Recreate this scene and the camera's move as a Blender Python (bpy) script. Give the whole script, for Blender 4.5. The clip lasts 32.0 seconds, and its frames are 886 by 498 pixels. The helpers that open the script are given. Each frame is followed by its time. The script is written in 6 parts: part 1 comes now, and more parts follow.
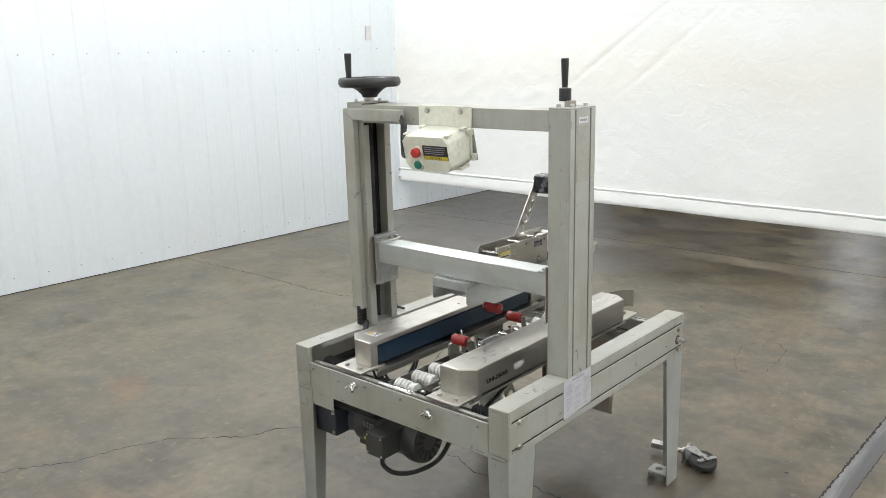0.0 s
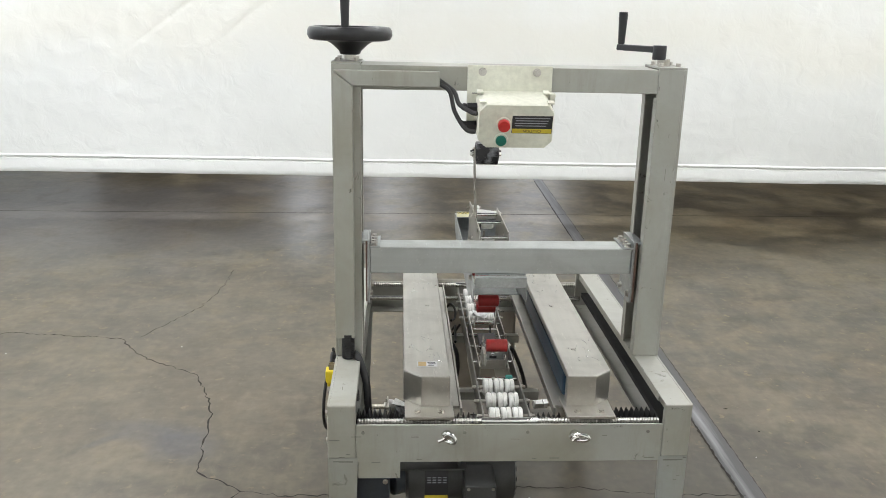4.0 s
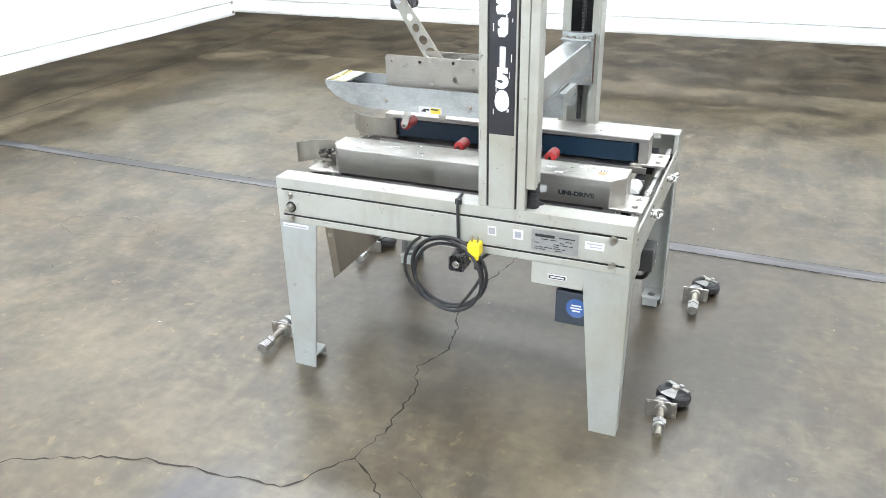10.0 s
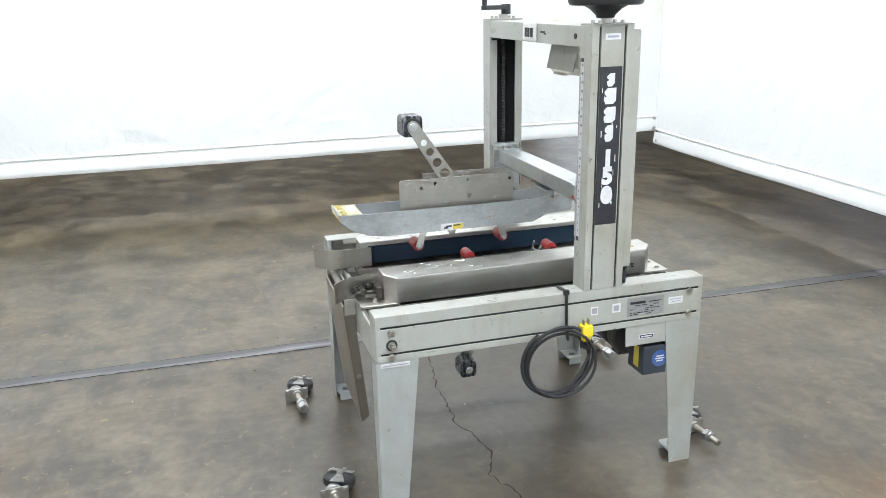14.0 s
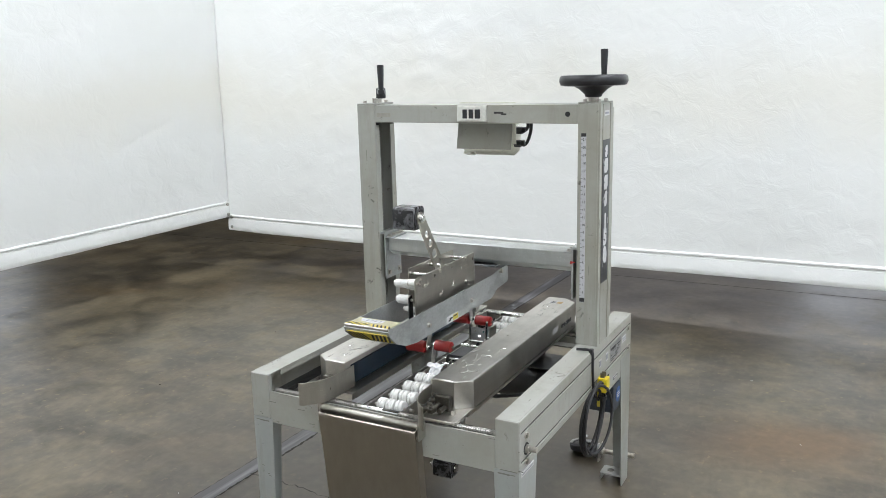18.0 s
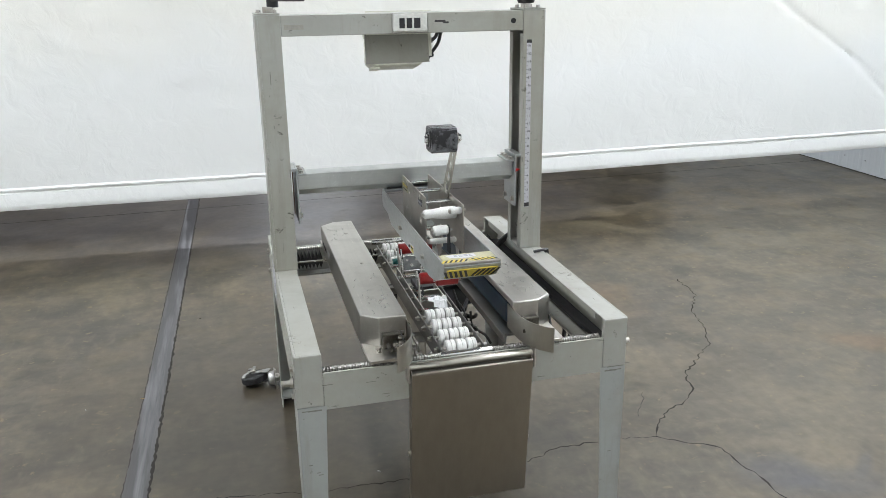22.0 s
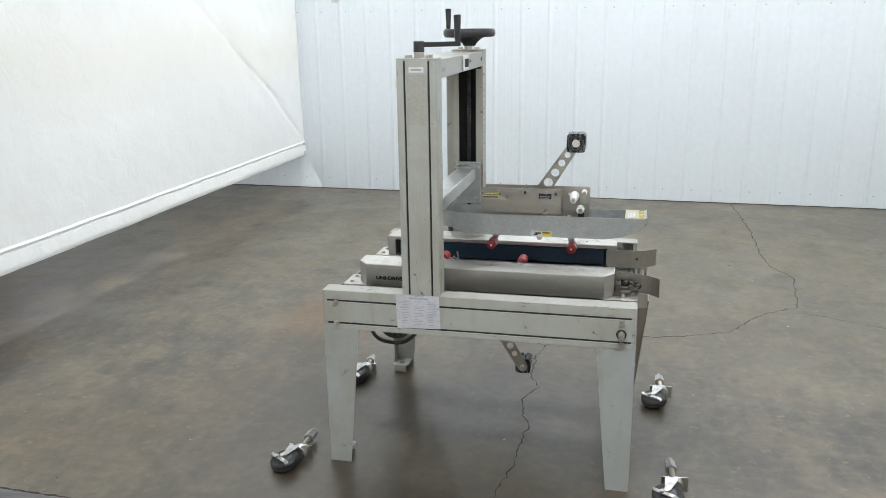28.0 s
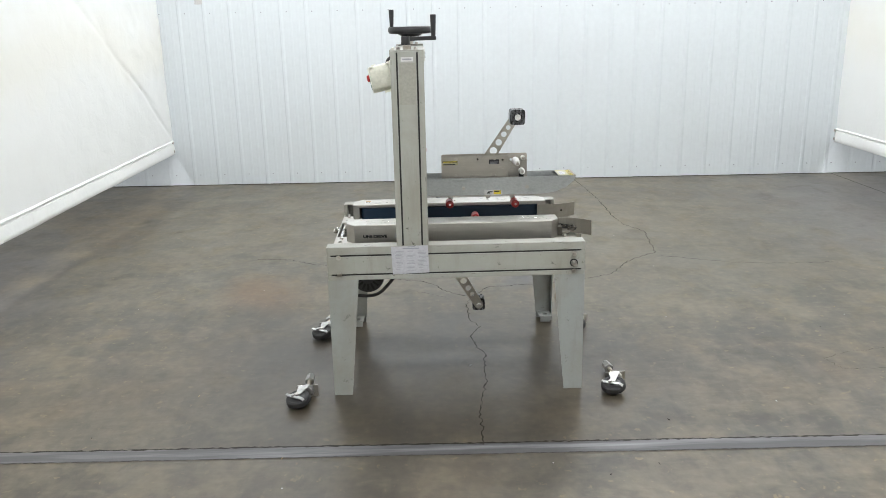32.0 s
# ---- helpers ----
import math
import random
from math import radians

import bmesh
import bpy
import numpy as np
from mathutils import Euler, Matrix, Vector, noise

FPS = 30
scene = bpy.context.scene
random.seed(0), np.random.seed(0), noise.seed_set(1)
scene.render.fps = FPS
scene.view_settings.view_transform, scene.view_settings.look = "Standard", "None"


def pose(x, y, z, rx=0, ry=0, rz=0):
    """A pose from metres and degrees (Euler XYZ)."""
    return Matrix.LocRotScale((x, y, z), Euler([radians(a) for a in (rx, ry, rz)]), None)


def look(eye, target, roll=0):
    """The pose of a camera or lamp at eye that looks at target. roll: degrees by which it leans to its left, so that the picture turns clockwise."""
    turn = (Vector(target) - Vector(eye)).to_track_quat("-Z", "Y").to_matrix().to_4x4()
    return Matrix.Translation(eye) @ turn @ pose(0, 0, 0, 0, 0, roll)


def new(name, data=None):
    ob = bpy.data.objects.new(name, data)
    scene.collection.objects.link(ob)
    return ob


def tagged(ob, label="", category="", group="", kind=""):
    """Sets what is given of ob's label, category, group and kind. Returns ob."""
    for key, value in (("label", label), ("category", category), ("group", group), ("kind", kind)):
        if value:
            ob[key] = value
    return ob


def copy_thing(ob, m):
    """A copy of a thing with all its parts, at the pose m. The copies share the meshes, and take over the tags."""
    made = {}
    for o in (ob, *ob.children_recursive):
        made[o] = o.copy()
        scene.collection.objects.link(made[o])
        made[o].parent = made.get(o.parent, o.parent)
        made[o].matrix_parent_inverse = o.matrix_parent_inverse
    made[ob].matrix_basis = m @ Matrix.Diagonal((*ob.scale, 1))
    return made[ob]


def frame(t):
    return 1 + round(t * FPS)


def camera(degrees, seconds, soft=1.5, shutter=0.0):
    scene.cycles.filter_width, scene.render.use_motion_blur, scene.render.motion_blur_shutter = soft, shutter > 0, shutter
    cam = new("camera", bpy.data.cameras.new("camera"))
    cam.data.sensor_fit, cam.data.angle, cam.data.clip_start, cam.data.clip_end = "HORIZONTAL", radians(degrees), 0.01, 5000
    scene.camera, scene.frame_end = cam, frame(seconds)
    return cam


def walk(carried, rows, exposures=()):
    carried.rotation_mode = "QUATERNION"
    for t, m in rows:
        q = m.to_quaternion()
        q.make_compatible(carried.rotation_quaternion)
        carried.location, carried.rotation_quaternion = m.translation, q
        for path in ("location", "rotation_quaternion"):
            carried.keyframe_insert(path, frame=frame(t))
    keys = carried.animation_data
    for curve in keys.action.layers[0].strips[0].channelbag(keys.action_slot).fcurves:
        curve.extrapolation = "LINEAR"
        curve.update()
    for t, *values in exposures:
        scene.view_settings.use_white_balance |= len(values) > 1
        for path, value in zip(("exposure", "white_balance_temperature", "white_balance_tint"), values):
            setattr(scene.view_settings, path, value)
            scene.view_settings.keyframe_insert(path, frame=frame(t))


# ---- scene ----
cam = camera(57.2, 32.0, soft=0.85)
# seconds, eye, target, roll
PATH = [
    (0, (-0.008, 0.076, 1.558), (-1.29, 1.538, 1.09), -1.5),
    (0.5, (-0.247, -0.03, 1.556), (-1.402, 1.54, 1.105), -1.4),
    (1, (-0.477, -0.041, 1.544), (-1.477, 1.623, 1.064), -0.9),
    (1.5, (-0.718, -0.061, 1.548), (-1.52, 1.709, 1.075), -0.0),
    (2, (-0.984, -0.128, 1.546), (-1.576, 1.723, 1.074), 0.3),
    (2.5, (-1.172, -0.119, 1.532), (-1.591, 1.763, 1.002), 0.7),
    (4.5, (-2.075, -0.032, 1.54), (-1.798, 1.858, 0.949), 1.3),
    (5, (-2.24, 0.003, 1.508), (-1.793, 1.844, 0.867), 1.5),
    (5.5, (-2.467, 0.03, 1.507), (-1.847, 1.802, 0.819), 1.4),
    (6, (-2.641, 0.141, 1.487), (-1.914, 1.846, 0.735), 0.7),
    (6.5, (-2.852, 0.258, 1.488), (-1.95, 1.859, 0.7), 1.9),
    (7, (-3.12, 0.367, 1.499), (-2.073, 1.868, 0.693), 1.6),
    (7.5, (-3.249, 0.513, 1.477), (-2.119, 1.929, 0.629), 0.7),
    (8, (-3.391, 0.671, 1.472), (-2.15, 1.964, 0.585), -0.3),
    (8.5, (-3.616, 0.803, 1.471), (-2.257, 1.941, 0.545), -1.7),
    (9, (-3.733, 0.94, 1.463), (-2.268, 1.93, 0.528), -2.2),
    (9.5, (-3.814, 1.145, 1.46), (-2.236, 2.051, 0.63), -3.4),
    (10, (-3.918, 1.37, 1.462), (-2.253, 2.074, 0.607), -1.0),
    (10.5, (-4.017, 1.602, 1.464), (-2.304, 2.146, 0.587), -1.0),
    (11, (-3.988, 1.82, 1.465), (-2.225, 2.331, 0.672), -2.3),
    (11.5, (-4.032, 2.005, 1.481), (-2.239, 2.383, 0.68), -0.9),
    (12, (-4.139, 2.23, 1.489), (-2.309, 2.425, 0.706), -1.2),
    (12.5, (-4.136, 2.408, 1.479), (-2.274, 2.503, 0.755), -0.9),
    (13, (-4.103, 2.626, 1.494), (-2.242, 2.51, 0.772), -0.7),
    (13.5, (-4.132, 2.911, 1.506), (-2.272, 2.587, 0.846), -0.8),
    (14, (-4.089, 3.107, 1.481), (-2.259, 2.556, 0.892), -1.1),
    (14.5, (-3.986, 3.32, 1.509), (-2.166, 2.716, 0.942), -2.3),
    (16.5, (-3.444, 4.122, 1.497), (-2.004, 2.826, 1.0), -2.0),
    (17, (-3.267, 4.292, 1.509), (-2.012, 2.804, 1.049), -1.7),
    (17.5, (-3.023, 4.352, 1.503), (-1.938, 2.728, 1.072), -1.8),
    (18, (-2.78, 4.441, 1.5), (-1.854, 2.719, 1.08), -1.4),
    (18.5, (-2.565, 4.58, 1.514), (-1.864, 2.776, 1.008), -1.4),
    (19, (-2.357, 4.55, 1.498), (-1.818, 2.688, 1.008), -1.5),
    (19.5, (-2.144, 4.525, 1.49), (-1.732, 2.639, 0.965), -1.6),
    (20, (-1.915, 4.581, 1.511), (-1.723, 2.673, 0.944), -1.5),
    (20.5, (-1.735, 4.553, 1.477), (-1.641, 2.645, 0.883), -1.7),
    (21, (-1.533, 4.479, 1.467), (-1.618, 2.574, 0.866), -1.6),
    (21.5, (-1.286, 4.48, 1.482), (-1.54, 2.591, 0.875), -1.2),
    (22, (-1.082, 4.472, 1.474), (-1.561, 2.63, 0.859), -0.8),
    (22.5, (-0.854, 4.364, 1.466), (-1.503, 2.574, 0.855), -0.6),
    (23, (-0.581, 4.287, 1.482), (-1.388, 2.56, 0.877), -0.1),
    (23.5, (-0.32, 4.23, 1.488), (-1.319, 2.602, 0.895), -0.0),
    (24, (-0.118, 4.078, 1.476), (-1.25, 2.536, 0.891), -0.2),
    (24.5, (0.111, 3.941, 1.484), (-1.162, 2.507, 0.918), -0.1),
    (25, (0.326, 3.833, 1.494), (-1.082, 2.528, 0.933), -0.4),
    (25.5, (0.455, 3.652, 1.488), (-1.041, 2.454, 0.918), -0.8),
    (27.5, (1.086, 2.874, 1.496), (-0.741, 2.279, 0.94), -0.3),
    (28, (1.283, 2.646, 1.511), (-0.594, 2.208, 0.975), -0.8),
    (28.5, (1.354, 2.447, 1.492), (-0.548, 2.151, 0.949), -1.0),
    (29, (1.447, 2.239, 1.512), (-0.476, 2.134, 0.972), -1.4),
    (29.5, (1.609, 2.097, 1.527), (-0.319, 2.12, 0.995), -1.3),
    (30, (1.72, 2.098, 1.54), (-0.217, 2.169, 1.045), -1.8),
    (30.5, (1.869, 2.101, 1.527), (-0.074, 2.171, 1.056), -1.7),
    (31, (1.939, 2.063, 1.516), (0.001, 2.127, 1.023), -1.5),
    (31.5, (1.965, 2.053, 1.507), (0.036, 2.104, 0.981), -1.4),
    (32, (1.968, 2.053, 1.512), (0.044, 2.092, 0.971), -1.2),
]
EXPOSURES = [(0.0, -0.05, 6450, 11), (2.0, -0.1, 6450, 11), (5.0, -0.05, 6400, 11), (7.0, 0.3, 6200, 11), (9.0, 0.82, 6050, 11.5), (10.0, 0.86, 6000, 11.5), (12.0, 0.76, 6050, 12), (13.0, 0.6, 6000, 12), (14.5, 0.3, 6000, 11), (17.0, -0.1, 6150, 11.5), (19.0, -0.14, 6150, 11.5), (21.0, -0.12, 6150, 11.5), (25.0, -0.1, 6100, 11), (32.0, -0.1, 6350, 11)]
walk(cam, [(t, look(eye, target, roll)) for t, eye, target, roll in PATH], EXPOSURES)

# ---- world and light ----
world = bpy.data.worlds.new("hall_dark")
scene.world = world
world.use_nodes = True
world.node_tree.nodes["Background"].inputs[0].default_value = (0.75, 0.85, 1.0, 1)
world.node_tree.nodes["Background"].inputs[1].default_value = 0.05


def area_lamp(name, place, size_x, size_y, watts, colour=(0.985, 0.99, 0.985), turn=(0, 0, 0)):
    data = bpy.data.lights.new(name, "AREA")
    data.shape, data.size, data.size_y, data.energy, data.color = "RECTANGLE", size_x, size_y, watts, colour
    ob = new(name, data)
    ob.matrix_world = pose(*place, *turn)
    return ob


# two long rows of ceiling fluorescents over the bay's sides, dimmer ones over the hall round it
for x, watts in ((-4.3, 295), (1.0, 212)):
    area_lamp("ceiling_lamp", (x, 2.7, 4.72), 0.6, 5.8, watts)
for x, y in ((-1.5, 8.4), (5.0, 3.0), (-1.5, -3.0)):
    area_lamp("hall_lamp", (x, y, 4.72), 3.0, 0.6, 300)
# daylight openings high in the far walls of the hall
for x, w, watts in ((-3.75, 0.6, 14), (-2.05, 0.8, 18), (0.7, 1.15, 25)):
    area_lamp("hall_window", (x, 15.7, 2.8), w, 1.8, watts, (0.90, 0.94, 1.0), (-90, 0, 0))
area_lamp("hall_window", (11.7, -4.6, 2.7), 1.3, 1.9, 22, (0.92, 0.96, 1.0), (-90, 0, -90))
area_lamp("hall_window", (-2.6, -11.7, 2.7), 1.8, 1.8, 24, (0.92, 0.96, 1.0), (90, 0, 0))

# ---- materials ----


def nodes_of(name):
    m = bpy.data.materials.new(name)
    m.use_nodes = True
    nt = m.node_tree
    return m, nt, nt.nodes["Principled BSDF"]


def link(nt, a, b):
    nt.links.new(a, b)


def tex(nt, kind, **inputs):
    n = nt.nodes.new(kind)
    for k, v in inputs.items():
        n.inputs[k].default_value = v
    return n


def mapped(nt, scale=(1, 1, 1), turn=(0, 0, 0)):
    co = nt.nodes.new("ShaderNodeTexCoord")
    mp = nt.nodes.new("ShaderNodeMapping")
    mp.inputs["Scale"].default_value = scale
    mp.inputs["Rotation"].default_value = [radians(a) for a in turn]
    link(nt, co.outputs["Object"], mp.inputs["Vector"])
    return mp.outputs["Vector"]


def ramp(nt, fac, stops):
    n = nt.nodes.new("ShaderNodeValToRGB")
    e = n.color_ramp.elements
    e[0].position, e[0].color = stops[0][0], (*stops[0][1], 1)
    e[1].position, e[1].color = stops[-1][0], (*stops[-1][1], 1)
    for p, c in stops[1:-1]:
        k = e.new(p)
        k.color = (*c, 1)
    link(nt, fac, n.inputs["Fac"])
    return n.outputs["Color"]


def mix(nt, kind, fac, a, b):
    n = nt.nodes.new("ShaderNodeMix")
    n.data_type, n.blend_type = "RGBA", kind
    for sock, v in ((n.inputs["Factor"], fac), (n.inputs["A"], a), (n.inputs["B"], b)):
        if isinstance(v, (int, float)):
            sock.default_value = v
        elif isinstance(v, tuple):
            sock.default_value = (*v, 1)
        else:
            link(nt, v, sock)
    return n.outputs["Result"]


def bump(nt, bsdf, height, strength, distance=0.002):
    n = nt.nodes.new("ShaderNodeBump")
    n.inputs["Strength"].default_value, n.inputs["Distance"].default_value = strength, distance
    link(nt, height, n.inputs["Height"])
    link(nt, n.outputs["Normal"], bsdf.inputs["Normal"])


def worn(name, colour, rough=0.45, metal=0.0, dirt=(0.2, 0.18, 0.15), amount=0.25, grain=(1, 1, 1), size=14.0, relief=0.08, spread=0.12):
    """A paint, plastic or metal with broad stains, fine grain and uneven gloss."""
    m, nt, b = nodes_of(name)
    v = mapped(nt, grain)
    big = tex(nt, "ShaderNodeTexNoise", Scale=size * 0.35, Detail=6.0, Roughness=0.62)
    fine = tex(nt, "ShaderNodeTexNoise", Scale=size * 7, Detail=4.0, Roughness=0.6)
    for n in (big, fine):
        link(nt, v, n.inputs["Vector"])
    shade = tuple(c * (1 - spread) for c in colour)
    light = tuple(min(1.0, c * (1 + spread * 0.6)) for c in colour)
    base = ramp(nt, fine.outputs["Fac"], [(0.3, shade), (0.7, light)])
    spots = ramp(nt, big.outputs["Fac"], [(0.5, (0, 0, 0)), (0.72, (amount,) * 3)])
    link(nt, mix(nt, "MIX", spots, base, dirt), b.inputs["Base Color"])
    r = ramp(nt, big.outputs["Fac"], [(0.3, (max(0.03, rough - 0.1),) * 3), (0.7, (min(1, rough + 0.12),) * 3)])
    link(nt, r, b.inputs["Roughness"])
    b.inputs["Metallic"].default_value = metal
    if relief:
        bump(nt, b, fine.outputs["Fac"], relief, 0.001)
    return m




def paint_material(name, colour, scuff):
    """Old machine enamel: a dusty film, rubbed streaks, small dark scuffs and chips."""
    m, nt, b = nodes_of(name)
    v = mapped(nt)
    film = tex(nt, "ShaderNodeTexNoise", Scale=3.2, Detail=8.0, Roughness=0.62, Distortion=0.4)
    fine = tex(nt, "ShaderNodeTexNoise", Scale=70.0, Detail=4.0, Roughness=0.6)
    chip = tex(nt, "ShaderNodeTexNoise", Scale=21.0, Detail=8.0, Roughness=0.72, Distortion=0.6)
    rub = tex(nt, "ShaderNodeTexNoise", Scale=16.0, Detail=6.0, Roughness=0.7)
    for n in (film, fine, chip):
        link(nt, v, n.inputs["Vector"])
    link(nt, mapped(nt, (1, 1, 0.12)), rub.inputs["Vector"])
    lo, hi = tuple(c * 0.975 for c in colour), tuple(c * 1.02 for c in colour)
    c = ramp(nt, fine.outputs["Fac"], [(0.3, lo), (0.7, hi)])
    c = mix(nt, "MIX", ramp(nt, film.outputs["Fac"], [(0.42, (0, 0, 0)), (0.70, (0.62,) * 3)]), c, (0.255, 0.235, 0.175))
    c = mix(nt, "MIX", ramp(nt, rub.outputs["Fac"], [(0.54, (0, 0, 0)), (0.72, (0.5,) * 3)]), c, (0.25, 0.235, 0.19))
    c = mix(nt, "MIX", ramp(nt, chip.outputs["Fac"], [(0.625, (0, 0, 0)), (0.675, (scuff,) * 3)]), c, (0.085, 0.078, 0.062))
    link(nt, c, b.inputs["Base Color"])
    link(nt, ramp(nt, film.outputs["Fac"], [(0.3, (0.285,) * 3), (0.7, (0.44,) * 3)]), b.inputs["Roughness"])
    bump(nt, b, fine.outputs["Fac"], 0.025, 0.001)
    return m


def scuffed_steel(name, colour, rough, grain):
    """Brushed stainless sheet with long fine scratches, smears and duller rubbed patches."""
    m, nt, b = nodes_of(name)
    v, g = mapped(nt), mapped(nt, grain)
    w = mapped(nt, (9, 0.8, 9), (0, 0, 17))
    smear = tex(nt, "ShaderNodeTexNoise", Scale=6.0, Detail=7.0, Roughness=0.66, Distortion=0.6)
    brush = tex(nt, "ShaderNodeTexNoise", Scale=60.0, Detail=4.0, Roughness=0.6)
    scr = tex(nt, "ShaderNodeTexNoise", Scale=13.0, Detail=5.0, Roughness=0.75)
    link(nt, v, smear.inputs["Vector"])
    link(nt, g, brush.inputs["Vector"])
    link(nt, w, scr.inputs["Vector"])
    c = ramp(nt, brush.outputs["Fac"], [(0.3, tuple(k * 0.94 for k in colour)), (0.7, tuple(min(1, k * 1.04) for k in colour))])
    c = mix(nt, "MIX", ramp(nt, smear.outputs["Fac"], [(0.48, (0, 0, 0)), (0.74, (0.45,) * 3)]), c, tuple(k * 0.58 for k in colour))
    c = mix(nt, "MIX", ramp(nt, scr.outputs["Fac"], [(0.60, (0, 0, 0)), (0.66, (0.5,) * 3)]), c, tuple(min(1, k * 1.3) for k in colour))
    link(nt, c, b.inputs["Base Color"])
    b.inputs["Metallic"].default_value = 1.0
    r = ramp(nt, smear.outputs["Fac"], [(0.3, (max(0.285, rough - 0.06),) * 3), (0.7, (rough + 0.13,) * 3)])
    r = mix(nt, "MIX", ramp(nt, scr.outputs["Fac"], [(0.58, (0, 0, 0)), (0.66, (0.7,) * 3)]), r, (0.5, 0.5, 0.5))
    link(nt, r, b.inputs["Roughness"])
    bump(nt, b, mix(nt, "ADD", 0.9, mix(nt, "ADD", 0.5, brush.outputs["Fac"], scr.outputs["Fac"]), smear.outputs["Fac"]), 0.16, 0.002)
    return m


PAINT = paint_material("grey_machine_paint", (0.352, 0.355, 0.320), 0.9)
LEGPAINT = paint_material("grey_leg_paint", (0.335, 0.350, 0.336), 0.5)
ALU = worn("brushed_aluminium", (0.70, 0.70, 0.66), 0.36, 0.75, (0.3, 0.28, 0.24), 0.3, (1, 0.12, 1), 16)
STEEL = scuffed_steel("stainless_sheet", (0.56, 0.54, 0.50), 0.33, (1, 0.05, 1))
PANEL = worn("dull_stainless_panel", (0.37, 0.335, 0.285), 0.33, 1.0, (0.30, 0.27, 0.23), 0.3, (1, 1, 0.35), 7, 0.03, 0.06)
GALV = worn("galvanised_sheet", (0.47, 0.49, 0.49), 0.36, 0.75, (0.20, 0.20, 0.19), 0.7, (1, 0.6, 1), 24, 0.05, 0.12)
ZINC = worn("dull_zinc", (0.48, 0.48, 0.47), 0.34, 1.0, (0.2, 0.19, 0.17), 0.6, (1, 1, 1), 45, 0.05, 0.2)
CHROME = worn("bright_zinc", (0.66, 0.66, 0.64), 0.2, 1.0, (0.4, 0.36, 0.3), 0.3, (1, 1, 1), 40, 0.03)
BOLT = worn("dull_bolt_steel", (0.52, 0.50, 0.46), 0.34, 1.0, (0.25, 0.2, 0.14), 0.5, (1, 1, 1), 60, 0.05)
BRASSY = worn("dull_threaded_stem", (0.42, 0.39, 0.33), 0.36, 1.0, (0.2, 0.17, 0.13), 0.5, (1, 1, 1), 60, 0.06)
BEAMG = scuffed_steel("galvanised_beam", (0.60, 0.62, 0.61), 0.30, (0.05, 1, 1))
SCREWM = worn("dull_screw_steel", (0.42, 0.41, 0.38), 0.4, 1.0, (0.1, 0.09, 0.08), 0.5, (1, 1, 1), 60, 0.05)
# dark steel of the bed rails, their shadow worked into the base colour
BEDS = worn("shaded_bed_steel", (0.27, 0.265, 0.25), 0.40, 0.9, (0.12, 0.11, 0.10), 0.5, (1, 0.2, 1), 30, 0.05)
SCUFF = worn("rubbed_grey", (0.19, 0.185, 0.163), 0.5)
GREASE = worn("greasy_steel", (0.13, 0.12, 0.10), 0.38, 0.8, (0.03, 0.027, 0.022), 0.7, (1, 1, 1), 40, 0.1, 0.3)
FLARE = scuffed_steel("stained_steel", (0.44, 0.42, 0.37), 0.34, (1, 1, 0.1))
HEADP = scuffed_steel("brown_tinted_steel", (0.47, 0.445, 0.40), 0.36, (1, 0.05, 1))
TAPED = worn("black_taped_core", (0.018, 0.018, 0.02), 0.26, 0.0, (0.30, 0.31, 0.33), 0.75, (1, 6, 1), 70, 0.5)
BLACK = worn("black_plastic", (0.018, 0.018, 0.02), 0.38, 0.0, (0.05, 0.05, 0.05), 0.4)
RUBBER = worn("black_rubber", (0.02, 0.02, 0.021), 0.6, 0.0, (0.07, 0.065, 0.06), 0.5)
SLOT = worn("dark_slot", (0.012, 0.012, 0.012), 0.6, 0.0, (0.05, 0.05, 0.045), 0.4)
BELT = worn("navy_belt", (0.006, 0.022, 0.044), 0.40, 0.0, (0.02, 0.035, 0.055), 0.4, (1, 0.2, 1), 20)
WHITEP = worn("white_nylon", (0.66, 0.66, 0.63), 0.42, 0.0, (0.35, 0.32, 0.28), 0.3, (1, 1, 1), 40)
RED = worn("red_urethane", (0.30, 0.018, 0.016), 0.38, 0.0, (0.14, 0.03, 0.025), 0.5, (1, 1, 1), 50)
CREAM = worn("cream_enamel", (0.70, 0.70, 0.60), 0.36, 0.0, (0.45, 0.42, 0.32), 0.3, (1, 1, 1), 10)
MOTOR = worn("motor_dark_grey", (0.046, 0.047, 0.046), 0.42, 0.0, (0.02, 0.02, 0.018), 0.5, (1, 1, 1), 20)
GEAR = worn("gearbox_blue_grey", (0.034, 0.043, 0.056), 0.45, 0.0, (0.03, 0.03, 0.03), 0.5, (1, 1, 1), 20)
YELLOW = worn("yellow_plastic", (0.80, 0.62, 0.02), 0.4, 0.0, (0.4, 0.3, 0.05), 0.2)
REDBTN = worn("red_button", (0.50, 0.03, 0.025), 0.3, 0.0, (0.3, 0.03, 0.03), 0.2)
GREENBTN = worn("green_button", (0.01, 0.14, 0.10), 0.3, 0.0, (0.02, 0.1, 0.08), 0.2)
TEAL = worn("teal_plastic", (0.02, 0.16, 0.14), 0.4)
BLUELBL = worn("blue_sticker", (0.03, 0.09, 0.27), 0.5, 0.0, (0.12, 0.15, 0.22), 0.6, (1, 1, 1), 50)
AGED = worn("aged_label", (0.40, 0.38, 0.24), 0.5, 0.0, (0.3, 0.27, 0.18), 0.5, (1, 1, 1), 30)
SHEETP = worn("grey_paper", (0.50, 0.50, 0.53), 0.6, 0.0, (0.4, 0.4, 0.42), 0.4)
PAPER = worn("paper_label", (0.60, 0.60, 0.60), 0.6, 0.0, (0.5, 0.5, 0.48), 0.3)
